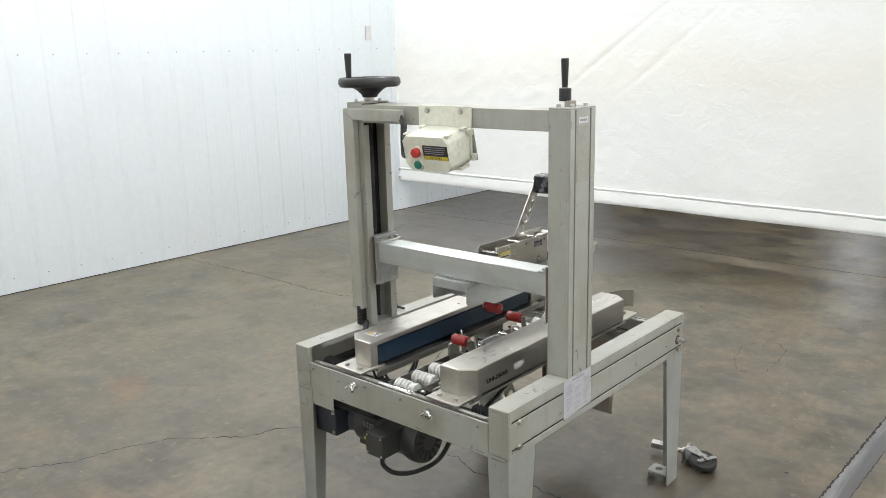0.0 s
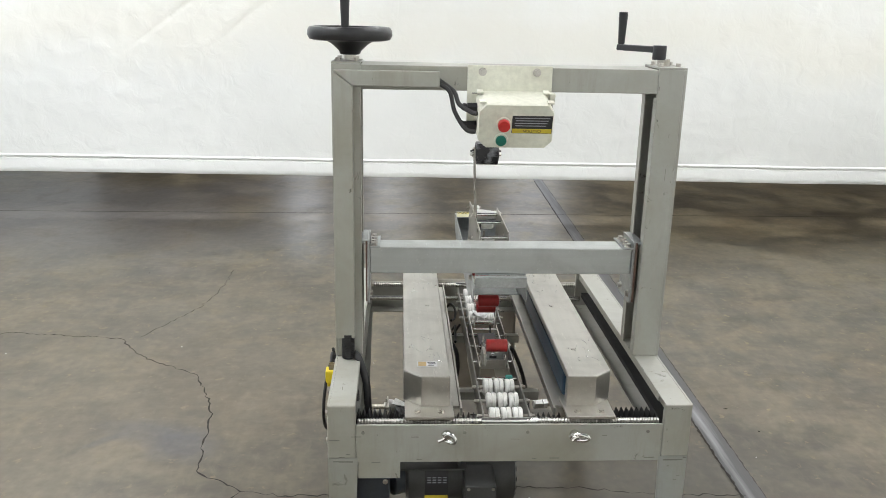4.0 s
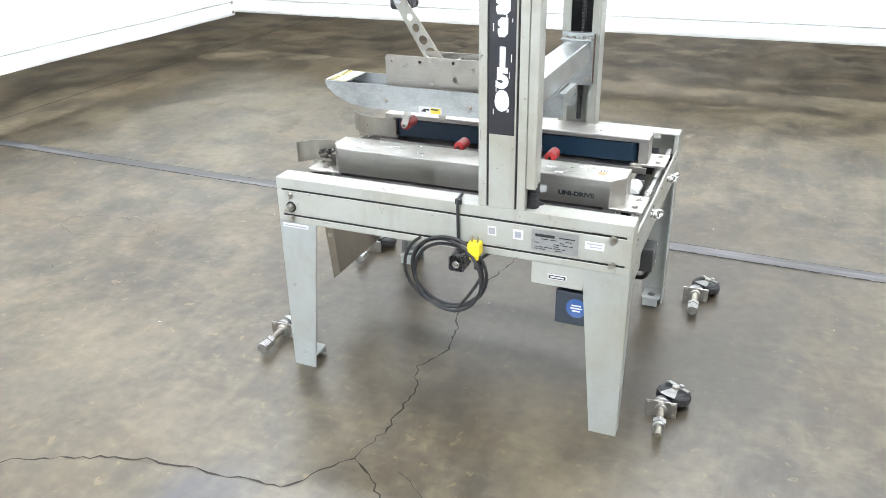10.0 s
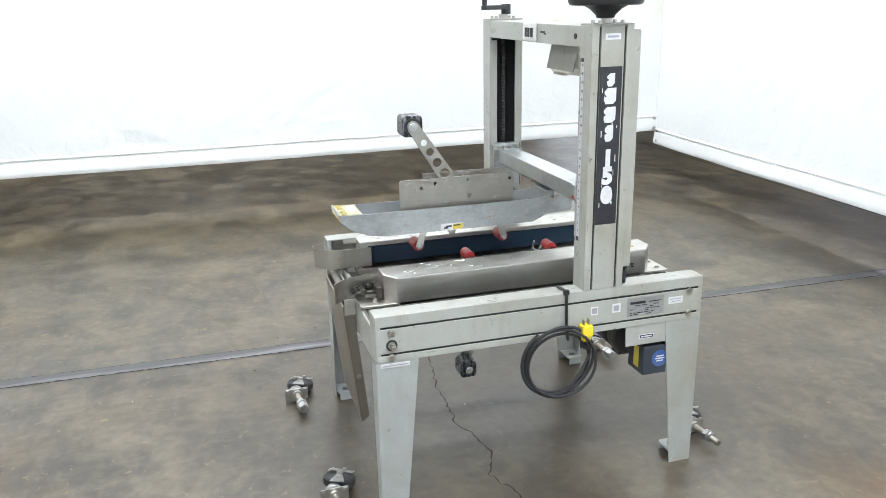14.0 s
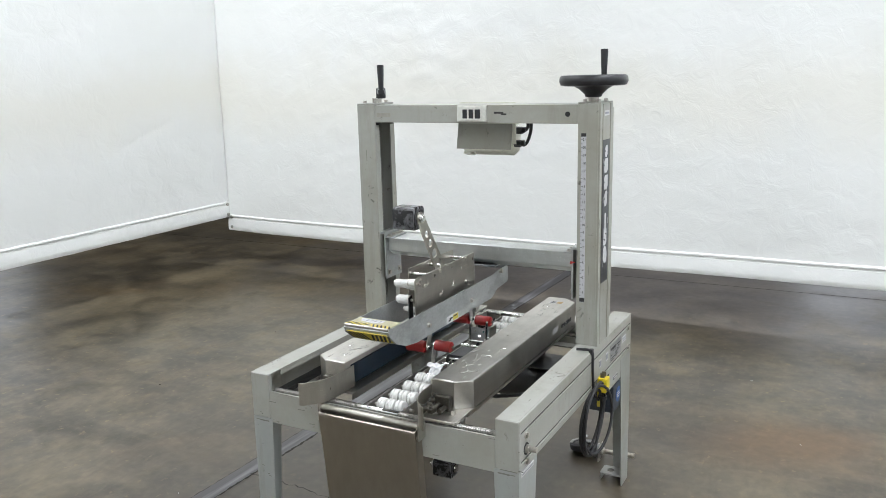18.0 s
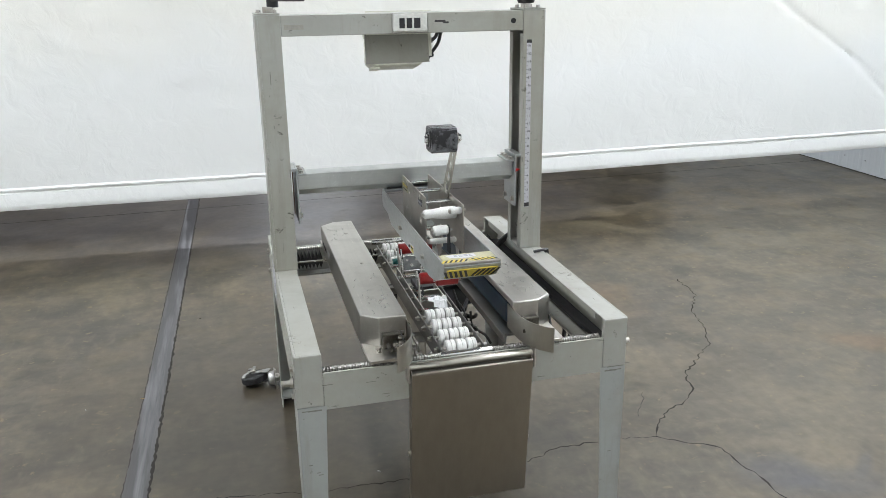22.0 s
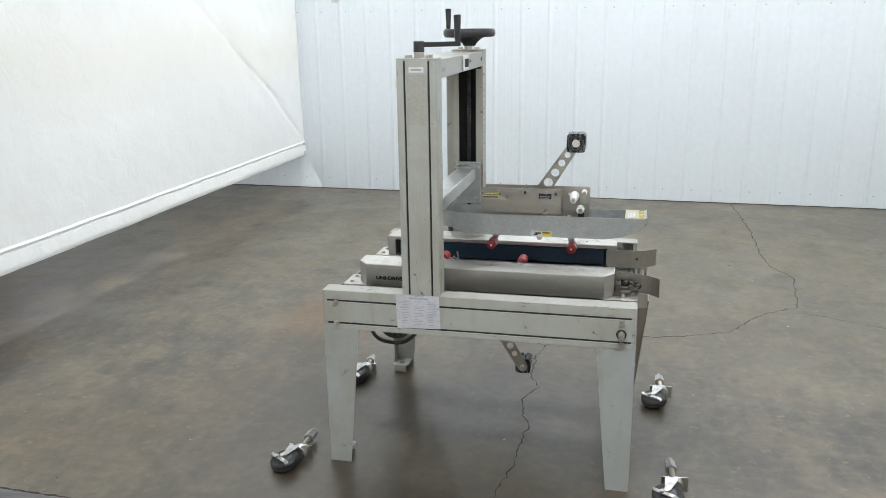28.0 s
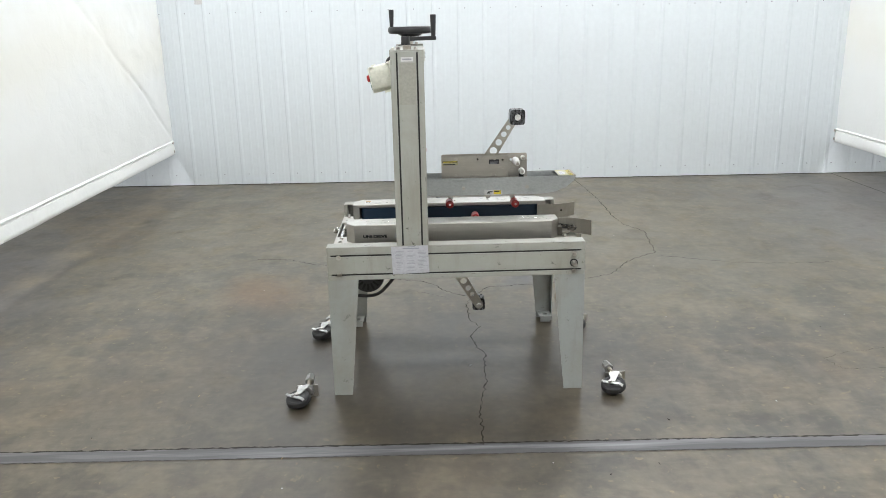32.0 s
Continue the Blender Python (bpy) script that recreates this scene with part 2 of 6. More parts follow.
LABELBLK = worn("black_label", (0.022, 0.022, 0.026), 0.4, 0.0, (0.06, 0.06, 0.06), 0.3)
PLATE = worn("engraved_plate", (0.29, 0.29, 0.28), 0.4, 0.4, (0.25, 0.25, 0.24), 0.4)
INK = worn("print_ink", (0.018, 0.018, 0.02), 0.6)
GREYINK = worn("grey_ink", (0.32, 0.33, 0.36), 0.6)
WARN = worn("warning_yellow", (0.60, 0.48, 0.04), 0.45, 0.0, (0.35, 0.3, 0.1), 0.3)
TAPE = worn("brown_parcel_tape", (0.325, 0.318, 0.275), 0.4, 0.0, (0.28, 0.265, 0.21), 0.3)
WEAR = worn("brown_wear_strip", (0.13, 0.07, 0.05), 0.5)


def floor_material():
    m, nt, b = nodes_of("polished_concrete")
    v = mapped(nt)

    def cloud(scale, detail, rough, warp, seed):
        n = tex(nt, "ShaderNodeTexNoise", Scale=scale, Detail=detail, Roughness=rough, Distortion=warp)
        sh = nt.nodes.new("ShaderNodeVectorMath")
        sh.operation = "ADD"
        sh.inputs[1].default_value = (seed, seed * 1.7, 0.0)
        link(nt, v, sh.inputs[0])
        link(nt, sh.outputs[0], n.inputs["Vector"])
        return n.outputs["Fac"]

    def over(c, fac, stops, colour):
        return mix(nt, "MIX", ramp(nt, fac, [(p, (k,) * 3) for p, k in stops]), c, colour)

    mid, fine = cloud(1.9, 4.0, 0.55, 0.5, 0.0), cloud(24.0, 2.0, 0.5, 0.0, 3.1)
    c = ramp(nt, mid, [(0.33, (0.052, 0.044, 0.029)), (0.45, (0.074, 0.062, 0.042)), (0.55, (0.094, 0.079, 0.052)), (0.67, (0.134, 0.111, 0.071))])
    # grey, worn paths; ochre and rust clouds; dark oil; pale scuffed skin
    c = over(c, cloud(0.5, 2.0, 0.5, 0.5, 7.3), [(0.40, 0.0), (0.72, 0.55)], (0.080, 0.077, 0.072))
    c = over(c, cloud(1.1, 4.0, 0.55, 0.6, 11.9), [(0.46, 0.0), (0.68, 0.60)], (0.130, 0.085, 0.037))
    c = over(c, cloud(0.8, 4.0, 0.55, 0.6, 23.7), [(0.46, 0.0), (0.66, 0.72)], (0.044, 0.036, 0.024))
    pale = cloud(4.2, 5.0, 0.6, 0.6, 31.3)
    c = over(c, pale, [(0.49, 0.0), (0.66, 0.68)], (0.178, 0.148, 0.094))
    c = over(c, cloud(9.5, 5.0, 0.62, 0.5, 41.0), [(0.51, 0.0), (0.68, 0.58)], (0.170, 0.140, 0.090))
    c = over(c, cloud(6.5, 5.0, 0.62, 0.5, 53.0), [(0.49, 0.0), (0.67, 0.62)], (0.046, 0.038, 0.026))
    # scuffed skin worn off in soft patches, trowel swirls
    c = over(c, cloud(2.3, 5.0, 0.58, 0.3, 61.0), [(0.48, 0.0), (0.64, 0.66)], (0.176, 0.146, 0.094))
    c = over(c, cloud(2.9, 5.0, 0.58, 0.3, 71.0), [(0.48, 0.0), (0.64, 0.80)], (0.038, 0.032, 0.023))
    # small ochre flecks
    c = over(c, cloud(23.0, 3.0, 0.55, 0.4, 83.0), [(0.64, 0.0), (0.70, 0.62)], (0.235, 0.180, 0.090))
    for scale, long, turn, stops, colour in (
            (5.0, (1.0, 2.6, 1.0), 24, [(0.48, 0.0), (0.70, 0.42)], (0.165, 0.138, 0.094)),
            (7.0, (2.6, 0.9, 1.0), -8, [(0.50, 0.0), (0.70, 0.34)], (0.044, 0.037, 0.027)),
            (11.0, (2.2, 0.9, 1.0), 31, [(0.53, 0.0), (0.72, 0.34)], (0.190, 0.162, 0.112))):
        swirl = tex(nt, "ShaderNodeTexNoise", Scale=scale, Detail=5.0, Roughness=0.6, Distortion=0.5)
        link(nt, mapped(nt, long, (0, 0, turn)), swirl.inputs["Vector"])
        c = over(c, swirl.outputs["Fac"], stops, colour)
    # rust and blue-grey spills with shapes of their own, the blue one beside the crack; wide patches of floor light and
    # shade
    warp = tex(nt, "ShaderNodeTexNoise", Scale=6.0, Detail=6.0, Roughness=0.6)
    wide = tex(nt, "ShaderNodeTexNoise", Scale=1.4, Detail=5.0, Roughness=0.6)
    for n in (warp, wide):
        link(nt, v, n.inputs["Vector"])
    # brown floor under and beside the sealer, its shade put into the colour
    shade_brown, tan, blue, rust, sheen_lilac = (0.050, 0.041, 0.029), (0.150, 0.128, 0.090), (0.060, 0.062, 0.074), (0.150, 0.086, 0.035), (0.122, 0.115, 0.116)
    # lilac near the hems: reflected sheen of the hall, painted as floor colour
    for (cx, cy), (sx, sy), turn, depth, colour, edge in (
            # tan: paler plug-side floor, its brighter light put into the colour too
            ((-1.3, 1.95), (1.25, 1.5), 6, 0.74, shade_brown, wide), ((-3.3, 2.9), (1.7, 1.9), 0, 0.34, tan, wide), ((-1.3, -1.3), (3.4, 1.6), 0, 0.66, sheen_lilac, wide), ((-4.2, 5.9), (2.3, 1.7), 0, 0.62, sheen_lilac, wide), ((-2.55, 1.15), (0.5, 0.35), 20, 0.4, rust, wide),
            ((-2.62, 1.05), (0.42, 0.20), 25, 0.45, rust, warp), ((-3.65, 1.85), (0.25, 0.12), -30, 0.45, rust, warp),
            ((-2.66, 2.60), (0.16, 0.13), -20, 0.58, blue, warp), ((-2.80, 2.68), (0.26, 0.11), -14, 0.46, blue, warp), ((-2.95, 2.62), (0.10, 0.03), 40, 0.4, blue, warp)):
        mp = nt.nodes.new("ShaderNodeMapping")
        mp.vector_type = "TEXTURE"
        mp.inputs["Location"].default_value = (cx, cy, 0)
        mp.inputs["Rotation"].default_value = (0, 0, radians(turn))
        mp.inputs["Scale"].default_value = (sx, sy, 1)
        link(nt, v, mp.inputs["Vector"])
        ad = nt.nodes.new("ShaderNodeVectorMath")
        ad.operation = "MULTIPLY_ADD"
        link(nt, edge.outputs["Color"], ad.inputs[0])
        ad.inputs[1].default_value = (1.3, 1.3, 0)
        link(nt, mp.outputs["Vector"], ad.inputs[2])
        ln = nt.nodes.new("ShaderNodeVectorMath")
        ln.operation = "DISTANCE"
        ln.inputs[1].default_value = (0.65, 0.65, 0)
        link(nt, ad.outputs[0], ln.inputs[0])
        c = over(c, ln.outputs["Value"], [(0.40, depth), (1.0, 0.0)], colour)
    c = mix(nt, "MULTIPLY", 1.0, c, ramp(nt, fine, [(0.28, (0.79, 0.785, 0.77)), (0.72, (1.07, 1.07, 1.06))]))
    link(nt, c, b.inputs["Base Color"])
    r = ramp(nt, mid, [(0.3, (0.285,) * 3), (0.7, (0.36,) * 3)])
    link(nt, mix(nt, "MIX", ramp(nt, pale, [(0.5, (0, 0, 0)), (0.75, (0.7,) * 3)]), r, (0.5, 0.5, 0.5)), b.inputs["Roughness"])
    b.inputs["Specular IOR Level"].default_value = 0.62
    bump(nt, b, fine, 0.03, 0.002)
    return m


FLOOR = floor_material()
STRAW = worn("straw_splinter", (0.42, 0.30, 0.14), 0.6)
CRACK = worn("crack_dark", (0.029, 0.026, 0.021), 0.9, 0.0, (0.055, 0.047, 0.036), 0.8, (1, 1, 1), 30)
GREASEDUST = worn("dark_dirt", (0.050, 0.045, 0.040), 0.8)
JOINT = worn("grey_joint_filler", (0.070, 0.068, 0.070), 0.40, 0.0, (0.30, 0.30, 0.305), 0.9, (1, 0.05, 1), 34, 0.15, 0.1)


def vinyl_material():
    """White coated cloth with a faint yellowed band at mid height and fine wrinkles."""
    m, nt, b = nodes_of("white_vinyl_curtain")
    v = mapped(nt)
    big = tex(nt, "ShaderNodeTexNoise", Scale=0.9, Detail=6.0, Roughness=0.6)
    wr = tex(nt, "ShaderNodeTexNoise", Scale=9.0, Detail=5.0, Roughness=0.55, Distortion=1.2)
    weave = tex(nt, "ShaderNodeTexNoise", Scale=160.0, Detail=2.0)
    for n in (big, wr, weave):
        link(nt, v, n.inputs["Vector"])
    c = ramp(nt, big.outputs["Fac"], [(0.35, (0.80, 0.81, 0.79)), (0.65, (0.84, 0.85, 0.83))])
    sep = nt.nodes.new("ShaderNodeSeparateXYZ")
    link(nt, v, sep.inputs[0])
    ma = nt.nodes.new("ShaderNodeMath")
    ma.operation = "MULTIPLY_ADD"
    link(nt, big.outputs["Fac"], ma.inputs[0])
    ma.inputs[1].default_value = 0.9
    link(nt, sep.outputs["Z"], ma.inputs[2])
    mr = nt.nodes.new("ShaderNodeMapRange")
    mr.inputs["From Min"].default_value, mr.inputs["From Max"].default_value = 1.2, 2.4
    link(nt, ma.outputs[0], mr.inputs["Value"])
    band = ramp(nt, mr.outputs["Result"], [(0.2, (0, 0, 0)), (0.45, (0.5,) * 3), (0.55, (0.5,) * 3), (0.8, (0, 0, 0))])
    link(nt, mix(nt, "MIX", band, c, (0.79, 0.765, 0.675)), b.inputs["Base Color"])
    b.inputs["Roughness"].default_value = 0.5
    bump(nt, b, mix(nt, "ADD", 0.06, wr.outputs["Fac"], weave.outputs["Fac"]), 0.34, 0.012)
    return m


VINYL = vinyl_material()
WALLP = worn("white_metal_panel", (0.69, 0.735, 0.76), 0.4, 0.0, (0.55, 0.56, 0.56), 0.15, (1, 1, 1), 3.0, 0.03, 0.03)
CEIL = worn("dark_roof_deck", (0.10, 0.10, 0.105), 0.8, 0.0, (0.06, 0.06, 0.06), 0.4, (1, 1, 1), 1.2)
DULL = worn("hall_grey", (0.16, 0.15, 0.14), 0.8, 0.0, (0.1, 0.1, 0.1), 0.3, (1, 1, 1), 1.5)

# ---- mesh helpers ----


def part(name, bm, material, parent=None, label="", smooth=False):
    me = bpy.data.meshes.new(name)
    bmesh.ops.recalc_face_normals(bm, faces=bm.faces)
    bm.to_mesh(me)
    bm.free()
    if smooth:
        for p in me.polygons:
            p.use_smooth = True
        me.set_sharp_from_angle(angle=radians(35))
    for m in material if isinstance(material, (list, tuple)) else [material]:
        me.materials.append(m)
    ob = new(name, me)
    if parent is not None:
        ob.parent = parent
    if label:
        ob["label"] = label
    return ob


def box(x0, x1, y0, y1, z0, z1, bev=0.0015, bm=None):
    bm = bm or bmesh.new()
    made = bmesh.ops.create_cube(bm, size=1.0, matrix=Matrix.Translation(((x0 + x1) / 2, (y0 + y1) / 2, (z0 + z1) / 2)) @ Matrix.Diagonal((abs(x1 - x0), abs(y1 - y0), abs(z1 - z0), 1)))
    if bev:
        es = list({e for v in made["verts"] for e in v.link_edges})
        bmesh.ops.bevel(bm, geom=es, offset=bev, segments=2, affect="EDGES", profile=0.6)
    return bm


def rod(p0, p1, r, seg=16, r2=None, bm=None, bev=0.0):
    bm = bm or bmesh.new()
    p0, p1 = Vector(p0), Vector(p1)
    d = p1 - p0
    m = Matrix.Translation((p0 + p1) / 2) @ d.to_track_quat("Z", "Y").to_matrix().to_4x4()
    made = bmesh.ops.create_cone(bm, cap_ends=True, segments=seg, radius1=r, radius2=r if r2 is None else r2, depth=d.length, matrix=m)
    if bev:
        es = [e for e in {e for v in made["verts"] for e in v.link_edges} if any(len(f.verts) > 4 for f in e.link_faces)]
        bmesh.ops.bevel(bm, geom=es, offset=bev, segments=2, affect="EDGES", profile=0.5)
    return bm


def prism(points, axis, a, b, bev=0.0, bm=None):
    """The outline, in the plane square to the axis, drawn from a to b along it. Outline: x: (y, z), y: (x, z), z: (x, y)."""
    bm = bm or bmesh.new()

    def at(p, w):
        return {"x": (w, p[0], p[1]), "y": (p[0], w, p[1]), "z": (p[0], p[1], w)}[axis]

    lo = [bm.verts.new(at(p, a)) for p in points]
    hi = [bm.verts.new(at(p, b)) for p in points]
    n = len(points)
    fs = [bm.faces.new(lo[::-1]), bm.faces.new(hi)]
    for i in range(n):
        fs.append(bm.faces.new((lo[i], lo[(i + 1) % n], hi[(i + 1) % n], hi[i])))
    if bev:
        es = list({e for f in fs for e in f.edges})
        bmesh.ops.bevel(bm, geom=es, offset=bev, segments=1, affect="EDGES")
    return bm


def sheet(path, axis, a, b, thick, bm=None):
    """A bent sheet: a line in the plane square to the axis, given thickness, drawn from a to b."""
    pts = [Vector(p) for p in path]
    offs = []
    for i, p in enumerate(pts):
        d = (pts[min(i + 1, len(pts) - 1)] - pts[max(i - 1, 0)]).normalized()
        offs.append(Vector((-d.y, d.x)) * thick)
    return prism([tuple(p) for p in pts] + [tuple(p + o) for p, o in reversed(list(zip(pts, offs)))], axis, a, b, bm=bm)


def sweep(path, r, seg=10, bm=None, closed=False):
    """A round cord along a path of points."""
    bm = bm or bmesh.new()
    pts = [Vector(p) for p in path]
    rings, up = [], Vector((0.13, 0.21, 0.97))
    for i, p in enumerate(pts):
        d = (pts[min(i + 1, len(pts) - 1)] - pts[max(i - 1, 0)]).normalized()
        side = d.cross(up)
        if side.length < 0.05:
            side = d.cross(Vector((1, 0, 0)))
        side.normalize()
        top = side.cross(d)
        up = top
        rings.append([bm.verts.new(p + r * (math.cos(a) * side + math.sin(a) * top)) for a in [2 * math.pi * k / seg for k in range(seg)]])
    for a, b in zip(rings, rings[1:]):
        for k in range(seg):
            bm.faces.new((a[k], a[(k + 1) % seg], b[(k + 1) % seg], b[k]))
    bm.faces.new(rings[0][::-1])
    bm.faces.new(rings[-1])
    return bm


def curve_points(ctrl, n=8):
    """Points of a smooth line through the given ones."""
    c = [Vector(p) for p in ctrl]
    out = []
    for i in range(len(c) - 1):
        p0, p1, p2, p3 = c[max(i - 1, 0)], c[i], c[i + 1], c[min(i + 2, len(c) - 1)]
        for k in range(n):
            t = k / n
            out.append(0.5 * (2 * p1 + (p2 - p0) * t + (2 * p0 - 5 * p1 + 4 * p2 - p3) * t * t + (3 * p1 - p0 - 3 * p2 + p3) * t ** 3))
    return out + [c[-1]]


def lathe(profile, centre, axis="z", seg=28, bm=None):
    """A turned body: (radius, height) pairs round an axis through the centre."""
    bm = bm or bmesh.new()
    c = Vector(centre)
    rings = []
    for r, h in profile:
        ring = []
        for k in range(seg):
            a = 2 * math.pi * k / seg
            p, q = r * math.cos(a), r * math.sin(a)
            ring.append(bm.verts.new(c + Vector({"x": (h, p, q), "y": (p, h, q), "z": (p, q, h)}[axis])))
        rings.append(ring)
    for a, b in zip(rings, rings[1:]):
        for k in range(seg):
            bm.faces.new((a[k], a[(k + 1) % seg], b[(k + 1) % seg], b[k]))
    bm.faces.new(rings[0][::-1])
    bm.faces.new(rings[-1])
    return bm


def ring_lathe(profile, centre, axis="z", seg=28, bm=None):
    """A turned ring: a closed outline of (radius, height) pairs."""
    bm = bm or bmesh.new()
    c = Vector(centre)
    rings = []
    for r, h in profile:
        rings.append([])
        for k in range(seg):
            a = 2 * math.pi * k / seg
            p, q = r * math.cos(a), r * math.sin(a)
            rings[-1].append(bm.verts.new(c + Vector({"x": (h, p, q), "y": (p, h, q), "z": (p, q, h)}[axis])))
    for i in range(len(rings)):
        a, b = rings[i], rings[(i + 1) % len(rings)]
        for k in range(seg):
            bm.faces.new((a[k], a[(k + 1) % seg], b[(k + 1) % seg], b[k]))
    return bm


def hexhead(centre, axis, r=0.008, h=0.006, washer=True, bm=None):
    """A hexagon bolt head on its washer, standing out along the axis vector."""
    bm = bm or bmesh.new()
    c, d = Vector(centre), Vector(axis).normalized()
    if washer:
        rod(c, c + d * 0.0016, r * 1.35, 14, bm=bm)
    rod(c + d * 0.001, c + d * h, r, 6, bm=bm)
    return bm


def plate_with_holes(outline, holes, axis, a, b):
    """A flat plate of one outline, with round holes (centre, radius), drawn from a to b."""
    def at(p, w):
        return Vector({"x": (w, p[0], p[1]), "y": (p[0], w, p[1]), "z": (p[0], p[1], w)}[axis])
    bm = bmesh.new()
    loops = [outline] + [[(cx + r * math.cos(2 * math.pi * k / 18), cz + r * math.sin(2 * math.pi * k / 18)) for k in range(18)] for cx, cz, r in holes]
    edges = []
    for lp in loops:
        vs = [bm.verts.new(at(p, a)) for p in lp]
        edges += [bm.edges.new((vs[i], vs[(i + 1) % len(vs)])) for i in range(len(vs))]
    made = bmesh.ops.triangle_fill(bm, use_beauty=True, use_dissolve=False, edges=edges)
    fs = [f for f in made["geom"] if isinstance(f, bmesh.types.BMFace)]
    ext = bmesh.ops.extrude_face_region(bm, geom=fs)
    for v in ext["geom"]:
        if isinstance(v, bmesh.types.BMVert):
            v.co += at((0, 0), b - a)
    return bm


def words(name, body, size, place, material, parent, turn, stretch=1.0, deep=0.0004, bold=0.0):
    cu = bpy.data.curves.new(name, "FONT")
    cu.body, cu.size, cu.align_x, cu.align_y, cu.extrude = body, size, "CENTER", "CENTER", deep
    cu.offset = bold
    tmp = bpy.data.objects.new(name, cu)
    me = bpy.data.meshes.new_from_object(tmp)
    me.name = name
    bpy.data.objects.remove(tmp)
    me.transform(pose(*place, *turn) @ Matrix.Diagonal((stretch, 1, 1, 1)))
    me.materials.clear()
    me.materials.append(material)
    ob = new(name, me)
    ob.parent = parent
    return ob


def empty(name, m, label, category, group=""):
    ob = new(name)
    ob.matrix_world = m
    ob.empty_display_size = 0.1
    return tagged(ob, label, category, group)

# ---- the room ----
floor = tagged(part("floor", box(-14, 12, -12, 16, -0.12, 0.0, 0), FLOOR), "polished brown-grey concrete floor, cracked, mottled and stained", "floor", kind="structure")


def ribbon(points, width, z, bm=None, ragged=0.4, seed=1):
    """A thin flat strip along a line on the floor, uneven in width."""
    bm = bm or bmesh.new()
    rnd = random.Random(seed)
    pts = [Vector((p[0], p[1])) for p in points]
    rows = []
    for i, p in enumerate(pts):
        d = (pts[min(i + 1, len(pts) - 1)] - pts[max(i - 1, 0)]).normalized()
        n = Vector((-d.y, d.x))
        w = width * (1 - ragged * rnd.random()) / 2
        rows.append((bm.verts.new((*(p + n * w), z)), bm.verts.new((*(p - n * w), z))))
    for (a, b), (c, d) in zip(rows, rows[1:]):
        bm.faces.new((a, b, d, c))
    return bm


def jagged(ctrl, step=0.03, amp=0.012, seed=1):
    """A broken line that wanders round the given one."""
    rnd = random.Random(seed)
    out = []
    for (x0, y0), (x1, y1) in zip(ctrl, ctrl[1:]):
        d = Vector((x1 - x0, y1 - y0))
        n = max(2, int(d.length / step))
        side = Vector((-d.y, d.x)).normalized()
        for k in range(n):
            q = Vector((x0, y0)) + d * (k / n) + side * (rnd.uniform(-amp, amp) if k else 0)
            out.append((q.x, q.y))
    return out + [ctrl[-1]]


CRACKS = (
    ((-0.72, 2.24), (-1.0, 2.25), (-1.29, 2.296), (-1.58, 2.31), (-1.633, 2.286), (-1.79, 2.255), (-1.92, 2.316), (-2.035, 2.267), (-2.243, 2.262), (-2.393, 2.288)),
    ((-2.393, 2.288), (-2.565, 2.415), (-2.585, 2.65), (-2.60, 2.80), (-2.66, 2.99), (-2.74, 3.17), (-2.95, 3.30), (-3.06, 3.39), (-3.19, 3.567), (-3.48, 3.61), (-3.74, 3.64), (-3.98, 3.535), (-4.3, 3.52), (-4.9, 3.54), (-5.8, 3.5)),
    ((-2.393, 2.288), (-2.494, 2.16), (-2.611, 2.10), (-2.686, 2.033), (-2.74, 1.89), (-2.99, 1.67), (-3.06, 1.50), (-3.11, 1.32), (-3.24, 1.14), (-3.27, 0.92)),
    ((-2.40, 2.15), (-2.44, 2.09), (-2.50, 1.99)),
    ((-1.36, 4.33), (-1.30, 4.25), (-1.28, 4.08), (-1.29, 3.87), (-1.41, 3.84), (-1.47, 3.98), (-1.51, 4.18), (-1.45, 4.31), (-1.36, 4.33)),
)
for n, line in enumerate(CRACKS):
    part("crack", ribbon(jagged(line, 0.020, 0.0085, n + 3), 0.0078 if n < 3 else 0.0032, 0.0012, ragged=0.8, seed=n), CRACK if n < 3 else GREASEDUST, floor, "dark hairline crack")


def joint_x(y):
    return -0.740 + 0.0205 * y


ys = [-11 + 0.4 * k for k in range(66)]
part("joint", ribbon([(joint_x(y), y) for y in ys], 0.078, 0.0010, ragged=0.04, seed=8), JOINT, floor, "grey filled expansion joint")
part("joint_edge", ribbon(jagged([(joint_x(y) - 0.041, y) for y in ys[::4]], 0.014, 0.0025, 5), 0.013, 0.0016, ragged=0.75, seed=9), CRACK, floor, "dark broken edge of the joint")
part("joint_edge", ribbon(jagged([(joint_x(y) + 0.039, y) for y in ys[::4]], 0.016, 0.0020, 15), 0.006, 0.0016, ragged=0.9, seed=19), GREASEDUST, floor, "thin dirty edge of the joint")
part("saw_cut", ribbon([(-13 + 0.5 * k, 5.97 + 0.003 * k) for k in range(50)], 0.010, 0.0012, seed=3), CRACK, floor, "thin dark saw cut")
part("saw_cut", ribbon([(-13 + 0.5 * k, -1.45 + 0.004 * k) for k in range(50)], 0.010, 0.0012, seed=4), CRACK, floor, "thin dark saw cut")


